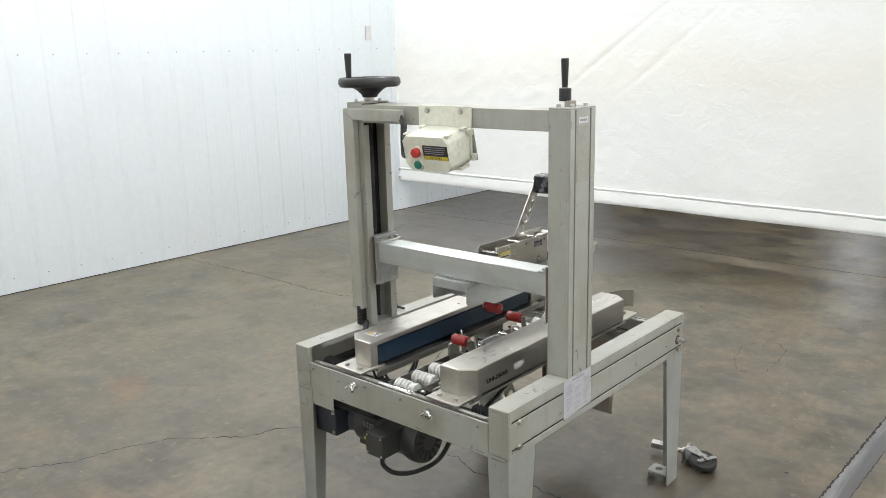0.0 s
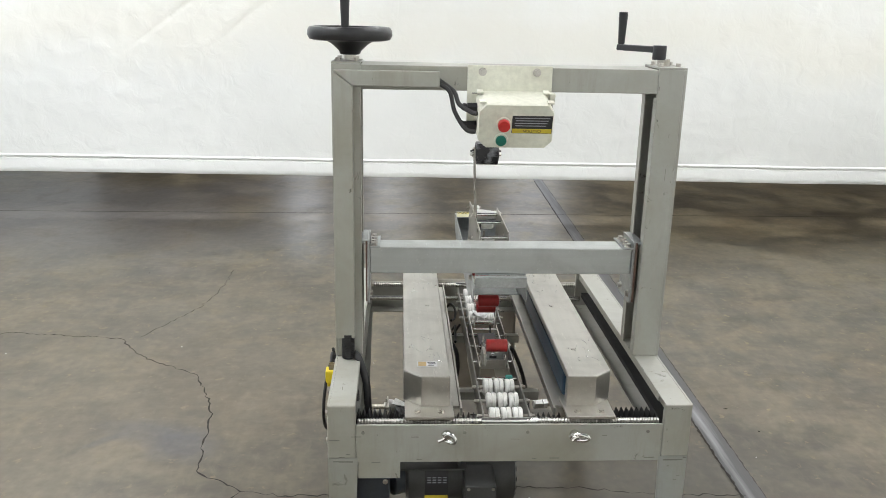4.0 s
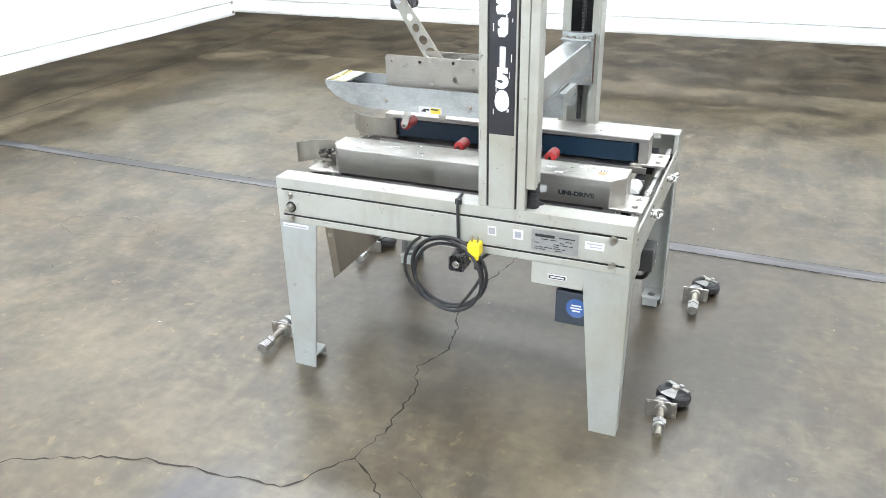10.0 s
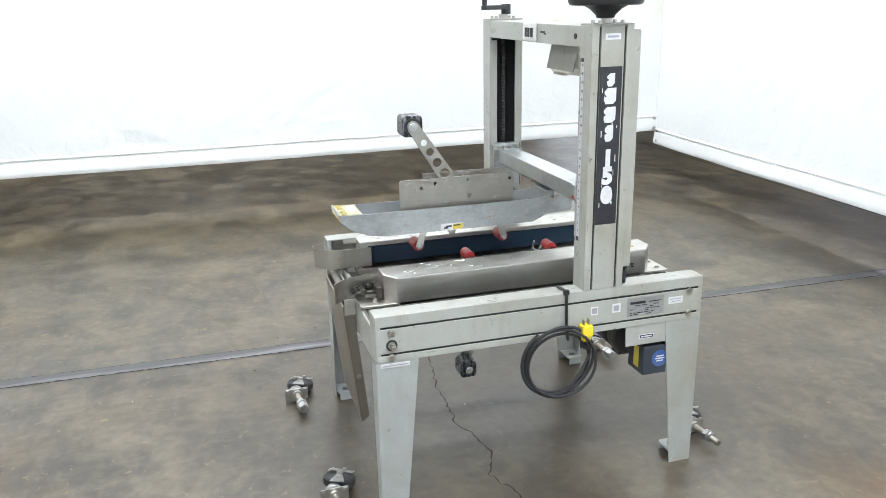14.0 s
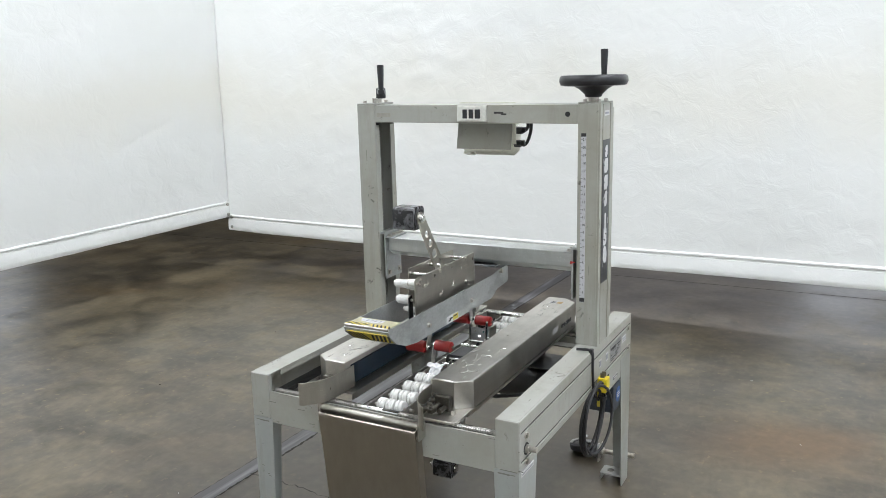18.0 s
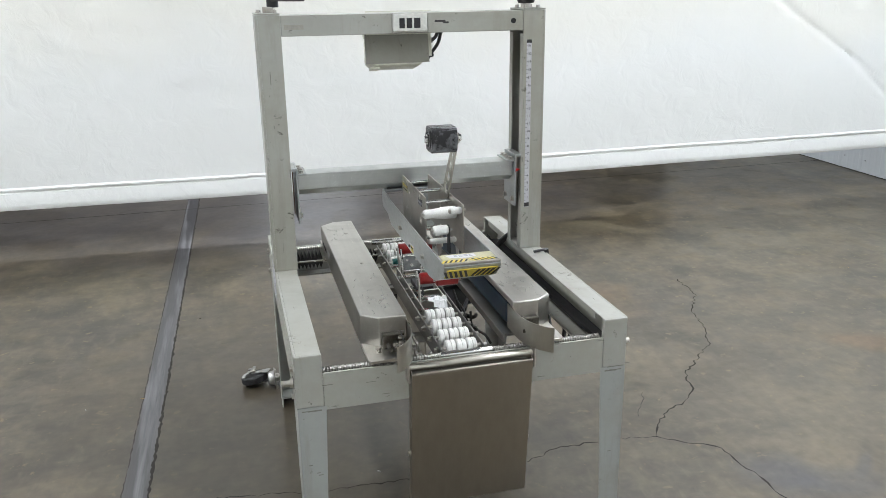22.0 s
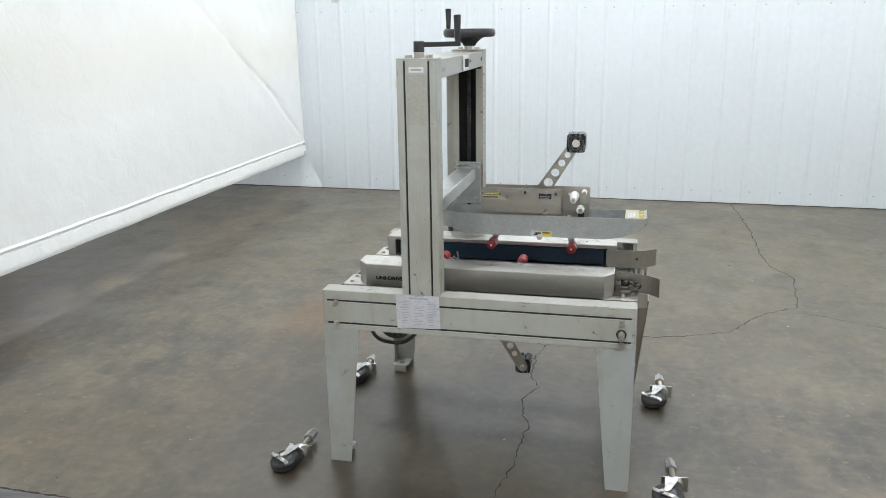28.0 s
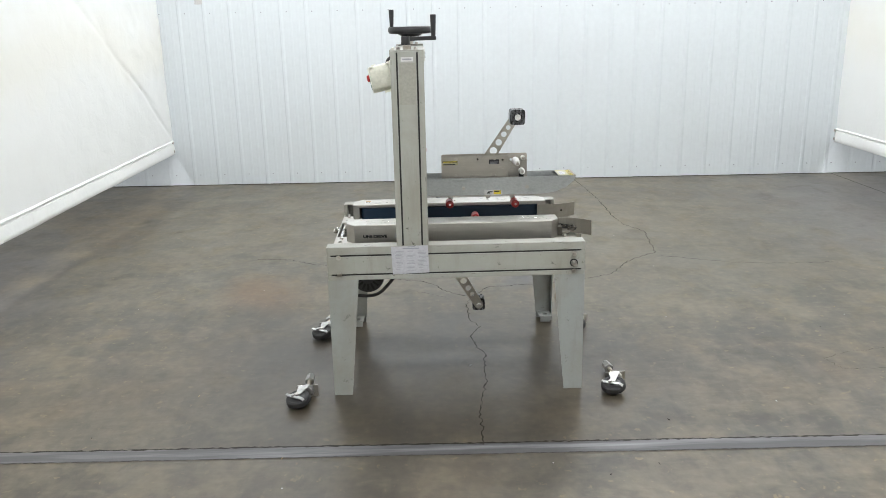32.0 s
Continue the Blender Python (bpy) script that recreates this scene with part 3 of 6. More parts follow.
# fainter branch of the crack, and grit that lies about
part("crack", ribbon(jagged([(-3.11, 3.585), (-3.055, 3.703), (-2.926, 3.972), (-2.885, 4.172), (-2.864, 4.397), (-2.869, 4.61)], 0.022, 0.008, 31), 0.0058, 0.0012, ragged=0.8, seed=6), CRACK, floor, "dark hairline crack")
rnd = random.Random(12)
for n in range(34):
    bm = bmesh.new()
    x, y, a = rnd.uniform(-4.6, 0.9), rnd.uniform(0.2, 4.9), rnd.uniform(0, 180)
    long, wide = (rnd.uniform(0.012, 0.026), 0.002) if n % 5 == 0 else (rnd.uniform(0.005, 0.013), rnd.uniform(0.003, 0.007))
    bmesh.ops.create_icosphere(bm, subdivisions=1, radius=1.0, matrix=pose(x, y, 0.0015, 0, 0, a) @ Matrix.Diagonal((long / 2, wide / 2, 0.0018, 1)))
    for vtx in bm.verts:
        vtx.co += Vector((rnd.uniform(-1, 1), rnd.uniform(-1, 1), 0)) * wide * 0.15
    part("grit", bm, (PAPER, STRAW, CRACK)[n % 3], floor)


def curtain(name, length, top, hem, m, label, creases=(), seed=0, hem_slope=0.0, hem_sag=0.0):
    """A heavy white sheet, hung straight, with shallow ripples, creases and a welded hem; x along it, y its face."""
    rnd = random.Random(seed)
    off = Vector((rnd.uniform(0, 50), rnd.uniform(0, 50), 3.1))
    nx, nz = int(length / 0.021), 200

    def face(x, z):
        y = 0.020 * noise.noise(Vector((x * 0.55, z * 0.5, 0)) + off) + 0.007 * noise.noise(Vector((x * 2.3, z * 1.5, 7)) + off)
        y += 0.0022 * noise.noise(Vector((x * 6 + z * 2, z * 7, 3)) + off)
        patch = max(0.0, noise.noise(Vector((x * 0.45, z * 0.7, 11)) + off) + 0.25)
        y += 0.013 * patch * abs(noise.noise(Vector((x * 4.2 - z * 3.0, z * 5.2 + x * 1.5, 21)) + off))
        for x0, z0, x1, z1, deep, wide in creases:
            a, b, p = Vector((x0, z0)), Vector((x1, z1)), Vector((x, z))
            d = b - a
            t = min(1, max(0, (p - a).dot(d) / d.length_squared))
            q = (p - a - d * t).length
            y += deep * math.exp(-(q / wide) ** 2) * (0.4 + 0.6 * math.sin(math.pi * min(1, max(0, t))))
        return y

    def drop(q):
        return hem_slope * q - hem_sag * math.sin(math.pi * q ** 0.7)

    bm = bmesh.new()
    grid = []
    zs = [hem + 0.12 + (top - hem - 0.12) * (k / nz) ** 1.25 for k in range(nz + 1)]
    for k, z in enumerate(zs):
        grid.append([bm.verts.new((length * i / nx, face(length * i / nx, z), z + drop(i / nx) * (1 - k / nz))) for i in range(nx + 1)])
    for a, b in zip(grid, grid[1:]):
        for i in range(nx):
            bm.faces.new((a[i], a[i + 1], b[i + 1], b[i]))
    thing = part(name, bm, VINYL, smooth=True)
    mod = thing.modifiers.new("thickness", "SOLIDIFY")
    mod.thickness, mod.offset = 0.003, 0
    tagged(thing, label, "curtain", kind="structure")
    bm = bmesh.new()
    prev = None
    outline = [(0.000, 0.134), (-0.006, 0.131), (-0.013, 0.124), (-0.012, 0.116), (0.000, 0.110), (-0.002, 0.105), (-0.009, 0.100), (-0.013, 0.070), (-0.017, 0.035), (-0.017, 0.016), (-0.011, 0.002), (0.004, 0.0), (0.015, 0.012), (0.015, 0.04), (0.008, 0.12)]
    for i in range(nx + 1):
        x = length * i / nx
        f = face(x, hem + 0.12)
        sag = 0.004 * noise.noise(Vector((x * 1.5, 2, 9)) + off)
        ring = [bm.verts.new((x, f + p, hem + q + sag + drop(i / nx))) for p, q in outline]
        if prev:
            for k in range(len(ring)):
                bm.faces.new((prev[k], prev[(k + 1) % len(ring)], ring[(k + 1) % len(ring)], ring[k]))
        else:
            bm.faces.new(ring)
        prev = ring
    bm.faces.new(prev[::-1])
    part("hem", bm, VINYL, thing, "welded hem with a rod inside", smooth=True)
    thing.matrix_world = m
    return thing


# x of each curtain runs from the first corner to the second, its face towards the room at -y
cA = curtain("curtain_north", 7.89, 4.6, 0.308, pose(-5.80, 6.03, 0, 0, 0, -1.31), "white vinyl curtain hanging short of the floor, wrinkled, hemmed below", ((1.92, 1.17, 3.05, 1.97, 0.007, 0.013), (2.11, 1.62, 2.75, 2.02, 0.004, 0.012), (2.70, 1.34, 3.50, 1.97, 0.005, 0.012), (2.43, 1.14, 3.05, 1.57, 0.004, 0.012), (3.05, 1.97, 4.3, 2.9, 0.007, 0.03), (3.3, 1.75, 4.2, 2.4, 0.004, 0.02)), 1)
cC = curtain("curtain_south", 7.874, 4.6, 0.274, pose(1.95, -0.62, 0, 0, 0, 178.25), "white vinyl curtain with a long diagonal crease, hemmed below", ((5.75, 1.95, 6.72, 1.30, 0.009, 0.018), (6.6, 1.36, 7.55, 0.76, 0.012, 0.014), (7.2, 0.98, 7.85, 0.44, 0.014, 0.018), (6.3, 1.75, 7.1, 0.9, 0.006, 0.05), (5.6, 2.9, 6.5, 1.9, 0.014, 0.05), (0.3, 0.6, 2.6, 1.5, 0.003, 0.08)), 2, 0.045, 0.021)
cB = curtain("curtain_east", 6.60, 4.6, 0.335, pose(2.0865, 5.92, 0, 0, 0, -91.2), "white vinyl curtain with a faint yellowed band, hemmed below", ((4.9, 1.7, 5.5, 1.95, 0.005, 0.03), (5.5, 1.0, 6.1, 1.2, 0.005, 0.03), (0.4, 1.2, 1.2, 1.5, 0.004, 0.03)), 3, 0.045)
for c, x, z in ((cA, 0.03, 0.308), (cA, 7.86, 0.308), (cC, 7.84, 0.319), (cC, 0.04, 0.274), (cB, 6.50, 0.38)):
    for dz in (0.112, 0.03):
        grommet = ring_lathe([(0.006, -0.030), (0.013, -0.028), (0.013, -0.018), (0.006, -0.018)], (x, 0, z + dz), "y", 16)
        part("grommet", grommet, BOLT, c, "small steel grommet", True)

# ribbed steel wall, a degree and a half off square
bm = bmesh.new()
RIB, y0, prof = 0.2365, -4.0, []
y = y0
while y < 10.0:
    prof += [(y, 0.0), (y + 0.009, 0.0042), (y + 0.026, 0.0038), (y + 0.042, 0.0), (y + 0.098, 0.0), (y + 0.104, 0.0006), (y + 0.118, 0.0006), (y + 0.124, 0.0), (y + 0.166, 0.0), (y + 0.172, 0.0006), (y + 0.186, 0.0006), (y + 0.192, 0.0)]
    y += RIB
prof.append((y, 0.0))
lo = [bm.verts.new((d, yy, 0.006)) for yy, d in prof]
hi = [bm.verts.new((d, yy, 5.0)) for yy, d in prof]
for i in range(len(prof) - 1):
    bm.faces.new((lo[i], lo[i + 1], hi[i + 1], hi[i]))
bm.faces.new([bm.verts.new((-0.08, yy, zz)) for yy, zz in ((prof[0][0], 0), (prof[-1][0], 0), (prof[-1][0], 5.0), (prof[0][0], 5.0))])
wall_w = tagged(part("wall_west", bm, WALLP), "white ribbed steel wall cladding with small screws", "wall", kind="structure")
bm = bmesh.new()
for z in (0.105, 1.62):
    y = y0 + 0.075
    while y < 9.9:
        rod((0.0, y, z), (0.004, y, z), 0.0052, 6, bm=bm)
        y += RIB
part("screws", bm, GREYINK, wall_w, "rows of small dull screws")
part("base_gap", box(-0.02, -0.002, y0, 9.9, 0.0, 0.0058, 0), CRACK, wall_w, "dark gap under the cladding")
for y in (0.0, 5.66):
    plate = part("switch_plate", box(0.0075, 0.016, y - 0.036, y + 0.036, 1.70, 1.83, 0.003), PAPER, wall_w, "small white switch plate")
    part("switch", box(0.0155, 0.021, y - 0.008, y + 0.008, 1.745, 1.785, 0.001), WHITEP, plate)
wall_w.matrix_world = pose(-5.94, 0, 0, 0, 0, -1.55)

# plain hall round the bay
tagged(part("wall_north", box(-14, 12, 15.8, 16, 0, 5.0, 0), DULL), "plain dim wall of the hall", "wall", kind="structure")
tagged(part("wall_south", box(-14, 12, -12, -11.8, 0, 5.0, 0), DULL), "plain dim wall of the hall", "wall", kind="structure")
tagged(part("wall_east", box(11.8, 12, -11.8, 15.8, 0, 5.0, 0), DULL), "plain dim wall of the hall", "wall", kind="structure")
tagged(part("wall_outer", box(-14, -13.8, -11.8, 15.8, 0, 5.0, 0), DULL), "plain dim wall of the hall", "wall", kind="structure")
tagged(part("ceiling", box(-14, 12, -12, 16, 5.0, 5.15, 0), CEIL), "dark roof deck of the hall", "ceiling", kind="structure")

# ---- the case sealer: u across (plus: maker's sheet side), v along (plus: infeed), z up ----
sealer = empty("case_sealer", pose(-1.609, 2.170, 0), "grey side-belt case sealer with handwheel, standing on four tapered legs", "packing machine")
HW, HL = 0.434, 0.522       # half width, half length


def flip(s, a, b):
    return (a, b) if s > 0 else (-b, -a)


def bars(rows, material, parent, axis, w, name="print"):
    """Plain bars in place of writing: rows of (a0, a1, b0, b1), thin, on the plane at w square to the axis."""
    bm = bmesh.new()
    for a0, a1, b0, b1 in rows:
        if axis == "x":
            box(w - 0.0003, w + 0.0003, a0, a1, b0, b1, 0, bm)
        elif axis == "y":
            box(a0, a1, w - 0.0003, w + 0.0003, b0, b1, 0, bm)
        else:
            box(a0, a1, b0, b1, w - 0.0003, w + 0.0003, 0, bm)
    return part(name, bm, material, parent)


# side beams: open channels with grooved covers
for s in (-1, 1):
    core = part("side_beam", box(*flip(s, HW - 0.012, HW - 0.0035), -HL + 0.012, HL - 0.012, 0.509, 0.643, 0), SLOT, sealer, "long grey side beam with two dark grooves")
    for z0, z1 in ((0.507, 0.5258), (0.5325, 0.6058), (0.6125, 0.645)):
        part("face_strip", box(*flip(s, HW - 0.006, HW), -HL + 0.004, HL - 0.004, z0, z1, 0.0018), PAINT, core)
    part("top_flange", box(*flip(s, HW - 0.066, HW - 0.0062), -HL + 0.004, HL - 0.004, 0.640, 0.645, 0.0016), PAINT, core)
    part("inner_lip", box(*flip(s, HW - 0.066, HW - 0.062), -HL + 0.06, HL - 0.06, 0.625, 0.640, 0), PAINT, core)
    part("bottom_flange", box(*flip(s, HW - 0.064, HW - 0.012), -HL + 0.012, HL - 0.012, 0.507, 0.513, 0), PAINT, core)
    part("inner_web", box(*flip(s, HW - 0.0165, HW - 0.0125), -HL + 0.018, HL - 0.018, 0.5135, 0.6395, 0), PAINT, core)
    part("track", box(*flip(s, HW - 0.046, HW - 0.017), -HL + 0.02, HL - 0.02, 0.545, 0.560, 0), SLOT, core, "dark guide track")
    for e in (-1, 1):
        part("end_cap", box(*flip(s, HW - 0.067, HW - 0.001), *flip(e, HL - 0.016, HL), 0.508, 0.6445, 0.0032), PAINT, core)
    for v, z in ((-HL + 0.048, 0.602), (-HL + 0.048, 0.530), (HL - 0.045, 0.594), (HL - 0.045, 0.521)):
        part("bolt", hexhead((s * HW, v, z), (s, 0, 0), 0.0075, 0.007), BOLT, core)
    part("screw_bore", rod((s * (HW - 0.002), HL - 0.046, 0.557), (s * (HW + 0.0012), HL - 0.046, 0.557), 0.0165, 22), SLOT, core, "dark bore round the screw")
    bm = rod((s * HW, HL - 0.046, 0.557), (s * (HW + 0.009), HL - 0.046, 0.557), 0.0115, 18, bev=0.001)
    rod((s * HW, HL - 0.046, 0.557), (s * (HW + 0.030), HL - 0.046, 0.557), 0.0075, 16, bm=bm, bev=0.001)
    part("screw_end", bm, BOLT, core, "dull end of the width screw")

# tapered legs
for s in (-1, 1):
    for e in (-1, 1):
        v = e * HL
        side = [(v, 0.0), (v, 0.507), (v - e * 0.124, 0.507), (v - e * 0.076, 0.0)]
        bm = prism(side, "x", *flip(s, HW - 0.0055, HW - 0.0015))
        end = [(s * (HW - 0.002), 0.0), (s * (HW - 0.002), 0.507), (s * (HW - 0.072), 0.507), (s * (HW - 0.052), 0.0)]
        prism(end, "y", *flip(e, HL - 0.0045, HL - 0.0008), bm=bm)
        leg = part("leg", bm, LEGPAINT, sealer, "tapered grey sheet-steel leg")
        foot = plate_with_holes([(s * (HW - 0.006), v - e * 0.006), (s * (HW - 0.006), v - e * 0.070), (s * (HW - 0.078), v - e * 0.070), (s * (HW - 0.086), v - e * 0.062), (s * (HW - 0.086), v - e * 0.014), (s * (HW - 0.078), v - e * 0.006)], [(s * (HW - 0.054), v - e * 0.038, 0.014)], "z", 0.030, 0.036)
        part("foot", foot, LEGPAINT, leg, "drilled foot plate")
        part("foot_lip", box(*flip(s, HW - 0.087, HW - 0.0825), *flip(e, HL - 0.064, HL - 0.012), 0.004, 0.034, 0.001), LEGPAINT, leg)

# end beams
for e in (-1, 1):
    bm = box(-HW + 0.068, HW - 0.068, *flip(e, HL - 0.007, HL - 0.001), 0.496, 0.594, 0.001)
    box(-HW + 0.068, HW - 0.068, *flip(e, HL - 0.05, HL - 0.008), 0.496, 0.501, 0, bm)
    beam = part("end_beam", bm, PAINT, sealer, "grey end beam")
    if e < 0:
        for u in (-0.35, -0.11, 0.04, 0.33):
            part("hole", rod((u, -HL - 0.0012, 0.575), (u, -HL + 0.002, 0.575), 0.0042, 12), SCUFF, beam)
        for u in (-0.152, 0.152):
            wing = part("wing_nut", rod((u, -HL, 0.570), (u, -HL - 0.018, 0.570), 0.012, 16, 0.009, bev=0.001), CHROME, beam, "bright zinc clamp loop")
            half, high, lean, off = (0.014, 0.010, -8, 0.004) if u < 0 else (0.020, 0.008, 10, 0.010)
            ring = []
            for k in range(25):
                q = 2 * math.pi * k / 24
                du, dz = half * math.cos(q), high * math.sin(q)
                c, d = math.cos(radians(lean)), math.sin(radians(lean))
                ring.append((u + off + du * c - dz * d, -HL - 0.018 - 0.010 * math.cos(q), 0.570 + du * d + dz * c))
            part("loop", sweep(ring, 0.0048, 10), CHROME, wing, "", True)
            tail = ((-0.006, 0.002), (-0.014, -0.003), (-0.021, -0.006)) if u < 0 else ((0.006, 0.004), (-0.002, 0.0), (-0.008, -0.006))
            part("tail", sweep(curve_points([(u + a, -HL - 0.022, 0.570 + b) for a, b in tail]), 0.0044, 8), CHROME, wing, "", True)
    # threaded width screw with plain guide rod behind it
    prof = [(0.0085 if k % 2 else 0.0066, -HW + 0.07 + k * 0.0035) for k in range(int((2 * HW - 0.14) / 0.0035))]
    part("width_screw", lathe(prof, (0, e * (HL - 0.026), 0.590), "x", 10), SCREWM, sealer, "bright threaded width screw")
    part("screw_sleeve", rod((-0.068, e * (HL - 0.026), 0.590), (0.068, e * (HL - 0.026), 0.590), 0.0092, 16, bev=0.001), CHROME, sealer, "bright plain middle of the width screw", True)
    part("guide_rod", rod((-HW + 0.066, e * (HL - 0.085), 0.562), (HW - 0.066, e * (HL - 0.085), 0.562), 0.008, 14), CHROME, sealer, "plain guide rod")

# black pleated bellows over the rear screw
for u0, u1, lower in ((-0.37, -0.255, 0.012), (-0.138, -0.075, 0.026), (0.06, 0.138, 0.026), (0.255, 0.37, 0.012)):
    n = max(4, int((u1 - u0) / 0.012))
    top, bot = [], []
    for k in range(2 * n + 1):
        u = u0 + (u1 - u0) * k / (2 * n)
        top.append((u, (0.606 if k % 2 else 0.584) - lower))
        bot.append((u, 0.535 if k % 2 else 0.552))
    part("bellows", prism(top + bot[::-1], "y", -HL + 0.062, -HL + 0.092), RUBBER, sealer, "black pleated dust cover")

# side belt drives
for s in (-1, 1):
    base = part("belt_drive", box(*flip(s, 0.118, 0.252), -0.44, 0.44, 0.594, 0.602, 0.001), STEEL, sealer, "stainless covered side-belt drive")
    part("rail", box(*flip(s, 0.112, 0.117), -0.46, 0.455, 0.586, 0.606, 0.0008), STEEL, base)
    foot = [(s * 0.135, -0.512), (s * 0.252, -0.512), (s * 0.252, -0.405), (s * 0.135, -0.405)]
    part("foot_plate", prism(foot, "z", 0.6025, 0.6105, 0.001), STEEL, base)
    foot = [(s * 0.150, 0.524), (s * 0.248, 0.524), (s * 0.254, 0.516), (s * 0.254, 0.405), (s * 0.150, 0.405)]
    part("foot_plate", prism(foot, "z", 0.6025, 0.6105, 0.001), STEEL, base)
    for u in (0.165, 0.222):
        part("bolt", hexhead((s * u, -0.487, 0.6105), (0, 0, 1), 0.007, 0.006), BOLT, base)
        part("bolt", hexhead((s * u, 0.474, 0.6105), (0, 0, 1), 0.0075, 0.012), BOLT, base)
    part("pad", box(*flip(s, 0.170, 0.240), 0.452, 0.512, 0.5955, 0.6015, 0.001), GEAR, base, "blue-grey pad under the foot plate")
    o = [(0.143, -0.458), (0.212, -0.458), (0.255, -0.422), (0.255, 0.412), (0.212, 0.444), (0.143, 0.444)]
    top = [(s * a, b) for a, b in o]
    bm = bmesh.new()
    mid = (s * 0.2, -0.007)
    levels = []
    for z, inset in ((0.611, 0.0), (0.6755, 0.0), (0.6868, 0.0), (0.6893, 0.0008), (0.6905, 0.0030)):
        levels.append([bm.verts.new((x - inset * (1 if x > mid[0] else -1), y - inset * (1 if y > mid[1] else -1), z)) for x, y in top])
    for lv, (lo, hi) in enumerate(zip(levels, levels[1:])):
        for k in range(6):
            if lv or k < 5:
                bm.faces.new((lo[k], lo[(k + 1) % 6], hi[(k + 1) % 6], hi[k]))
    bm.faces.new(levels[-1])
    bm.faces.new(levels[1][::-1])
    cover = part("cover", bm, STEEL, base, "scuffed stainless cover with chamfered ends")
    shell = [(0.240, -0.416), (0.2538, -0.4214), (0.2538, 0.4114), (0.240, 0.406)]
    part("side_skirt", prism([(s * a, b) for a, b in shell], "z", 0.611, 0.6755), STEEL, base)
    for e0, e1, e2 in ((-0.4578, -0.4218, -0.428), (0.4438, 0.4118, 0.416)):
        d = 0.0008 if e0 < 0 else -0.0008
        blk = [(0.1435, e0 + d), (0.2112, e0 + d), (0.2537, e1 + d), (0.232, e1 + (0.004 if e0 < 0 else -0.004)), (0.20, e2), (0.1435, e2)]
        part("end_block", prism([(s * a, b) for a, b in blk], "z", 0.611, 0.6755, 0.0008), STEEL, base)
    # the belt is a flat loop on its pulleys
    loop = []
    for k in range(13):
        a = radians(180 + 15 * k)
        loop.append((0.178 + 0.036 * math.cos(a), -0.390 + 0.033 * math.sin(a)))
    for k in range(13):
        a = radians(15 * k)
        loop.append((0.178 + 0.036 * math.cos(a), 0.378 + 0.033 * math.sin(a)))
    part("belt", prism([(s * a, b) for a, b in loop], "z", 0.6135, 0.6715), BELT, base, "navy blue drive belt", True)
    for v in (-0.3, 0.02, 0.33):
        part("screw_head", rod((s * 0.185, v, 0.6904), (s * 0.185, v, 0.6925), 0.0055, 6), BOLT, cover)
    # bright rubbed scratches towards the infeed end and along the inner edge
    rnd = random.Random(40 + s)
    for k in range(34):
        u, v, a = rnd.uniform(0.155, 0.238), rnd.choice((0.36, 0.33, 0.30, 0.27, 0.18, -0.34, -0.26)) + rnd.uniform(-0.05, 0.05), rnd.gauss(0, 0.35)
        l, bend = rnd.uniform(0.010, 0.038), rnd.uniform(-0.007, 0.007)
        pts = [(u + (q - 0.5) * l * math.sin(a) + bend * (1 - (2 * q - 1) ** 2), v + (q - 0.5) * l * math.cos(a)) for q in (0, 0.2, 0.4, 0.6, 0.8, 1)]
        pts = [(s * min(max(x, 0.148), 0.248), y, 0.6905) for x, y in pts]
        part("scratch", sweep(pts, rnd.uniform(0.0004, 0.0009), 6), CHROME, cover, "", True)
    # infeed flare
    path = curve_points([(s * 0.141, 0.405, 0), (s * 0.141, 0.47, 0), (s * 0.146, 0.515, 0), (s * 0.162, 0.556, 0), (s * 0.188, 0.586, 0), (s * 0.198, 0.592, 0)], 5)
    part("infeed_flare", sheet([(p.x, p.y) for p in path], "z", 0.606, 0.672, 0.0022), FLARE, base, "curved stained steel lead-in plate", True)
    ten = part("tensioner", box(*flip(s, 0.163, 0.207), 0.446, 0.466, 0.611, 0.650, 0.002), GREASE, base, "greasy take-up block and bolts")
    bm = rod((s * 0.176, 0.466, 0.628), (s * 0.176, 0.520, 0.628), 0.006, 12)
    rod((s * 0.176, 0.500, 0.628), (s * 0.176, 0.510, 0.628), 0.011, 6, bm=bm)
    rod((s * 0.194, 0.466, 0.622), (s * 0.194, 0.498, 0.622), 0.007, 8, bm=bm)
    rod((s * 0.146, 0.520, 0.640), (s * 0.186, 0.494, 0.634), 0.005, 8, bm=bm)
    part("take_up_bolt", bm, GREASE, ten, "", True)
    for k in range(4):
        p = Vector((s * (0.152 + 0.003 * k), 0.462 + 0.021 * k, 0.648 - 0.004 * k))
        part("chain_roller", rod(p, p + Vector((s * 0.016, -0.004, 0)), 0.0065, 12, bev=0.001), GREASE, ten, "", True)
    part("chain_link", prism([(0.452, 0.634), (0.530, 0.622), (0.536, 0.632), (0.530, 0.642), (0.455, 0.655)], "x", *flip(s, 0.160, 0.163)), SLOT, ten, "greasy dark link plate")

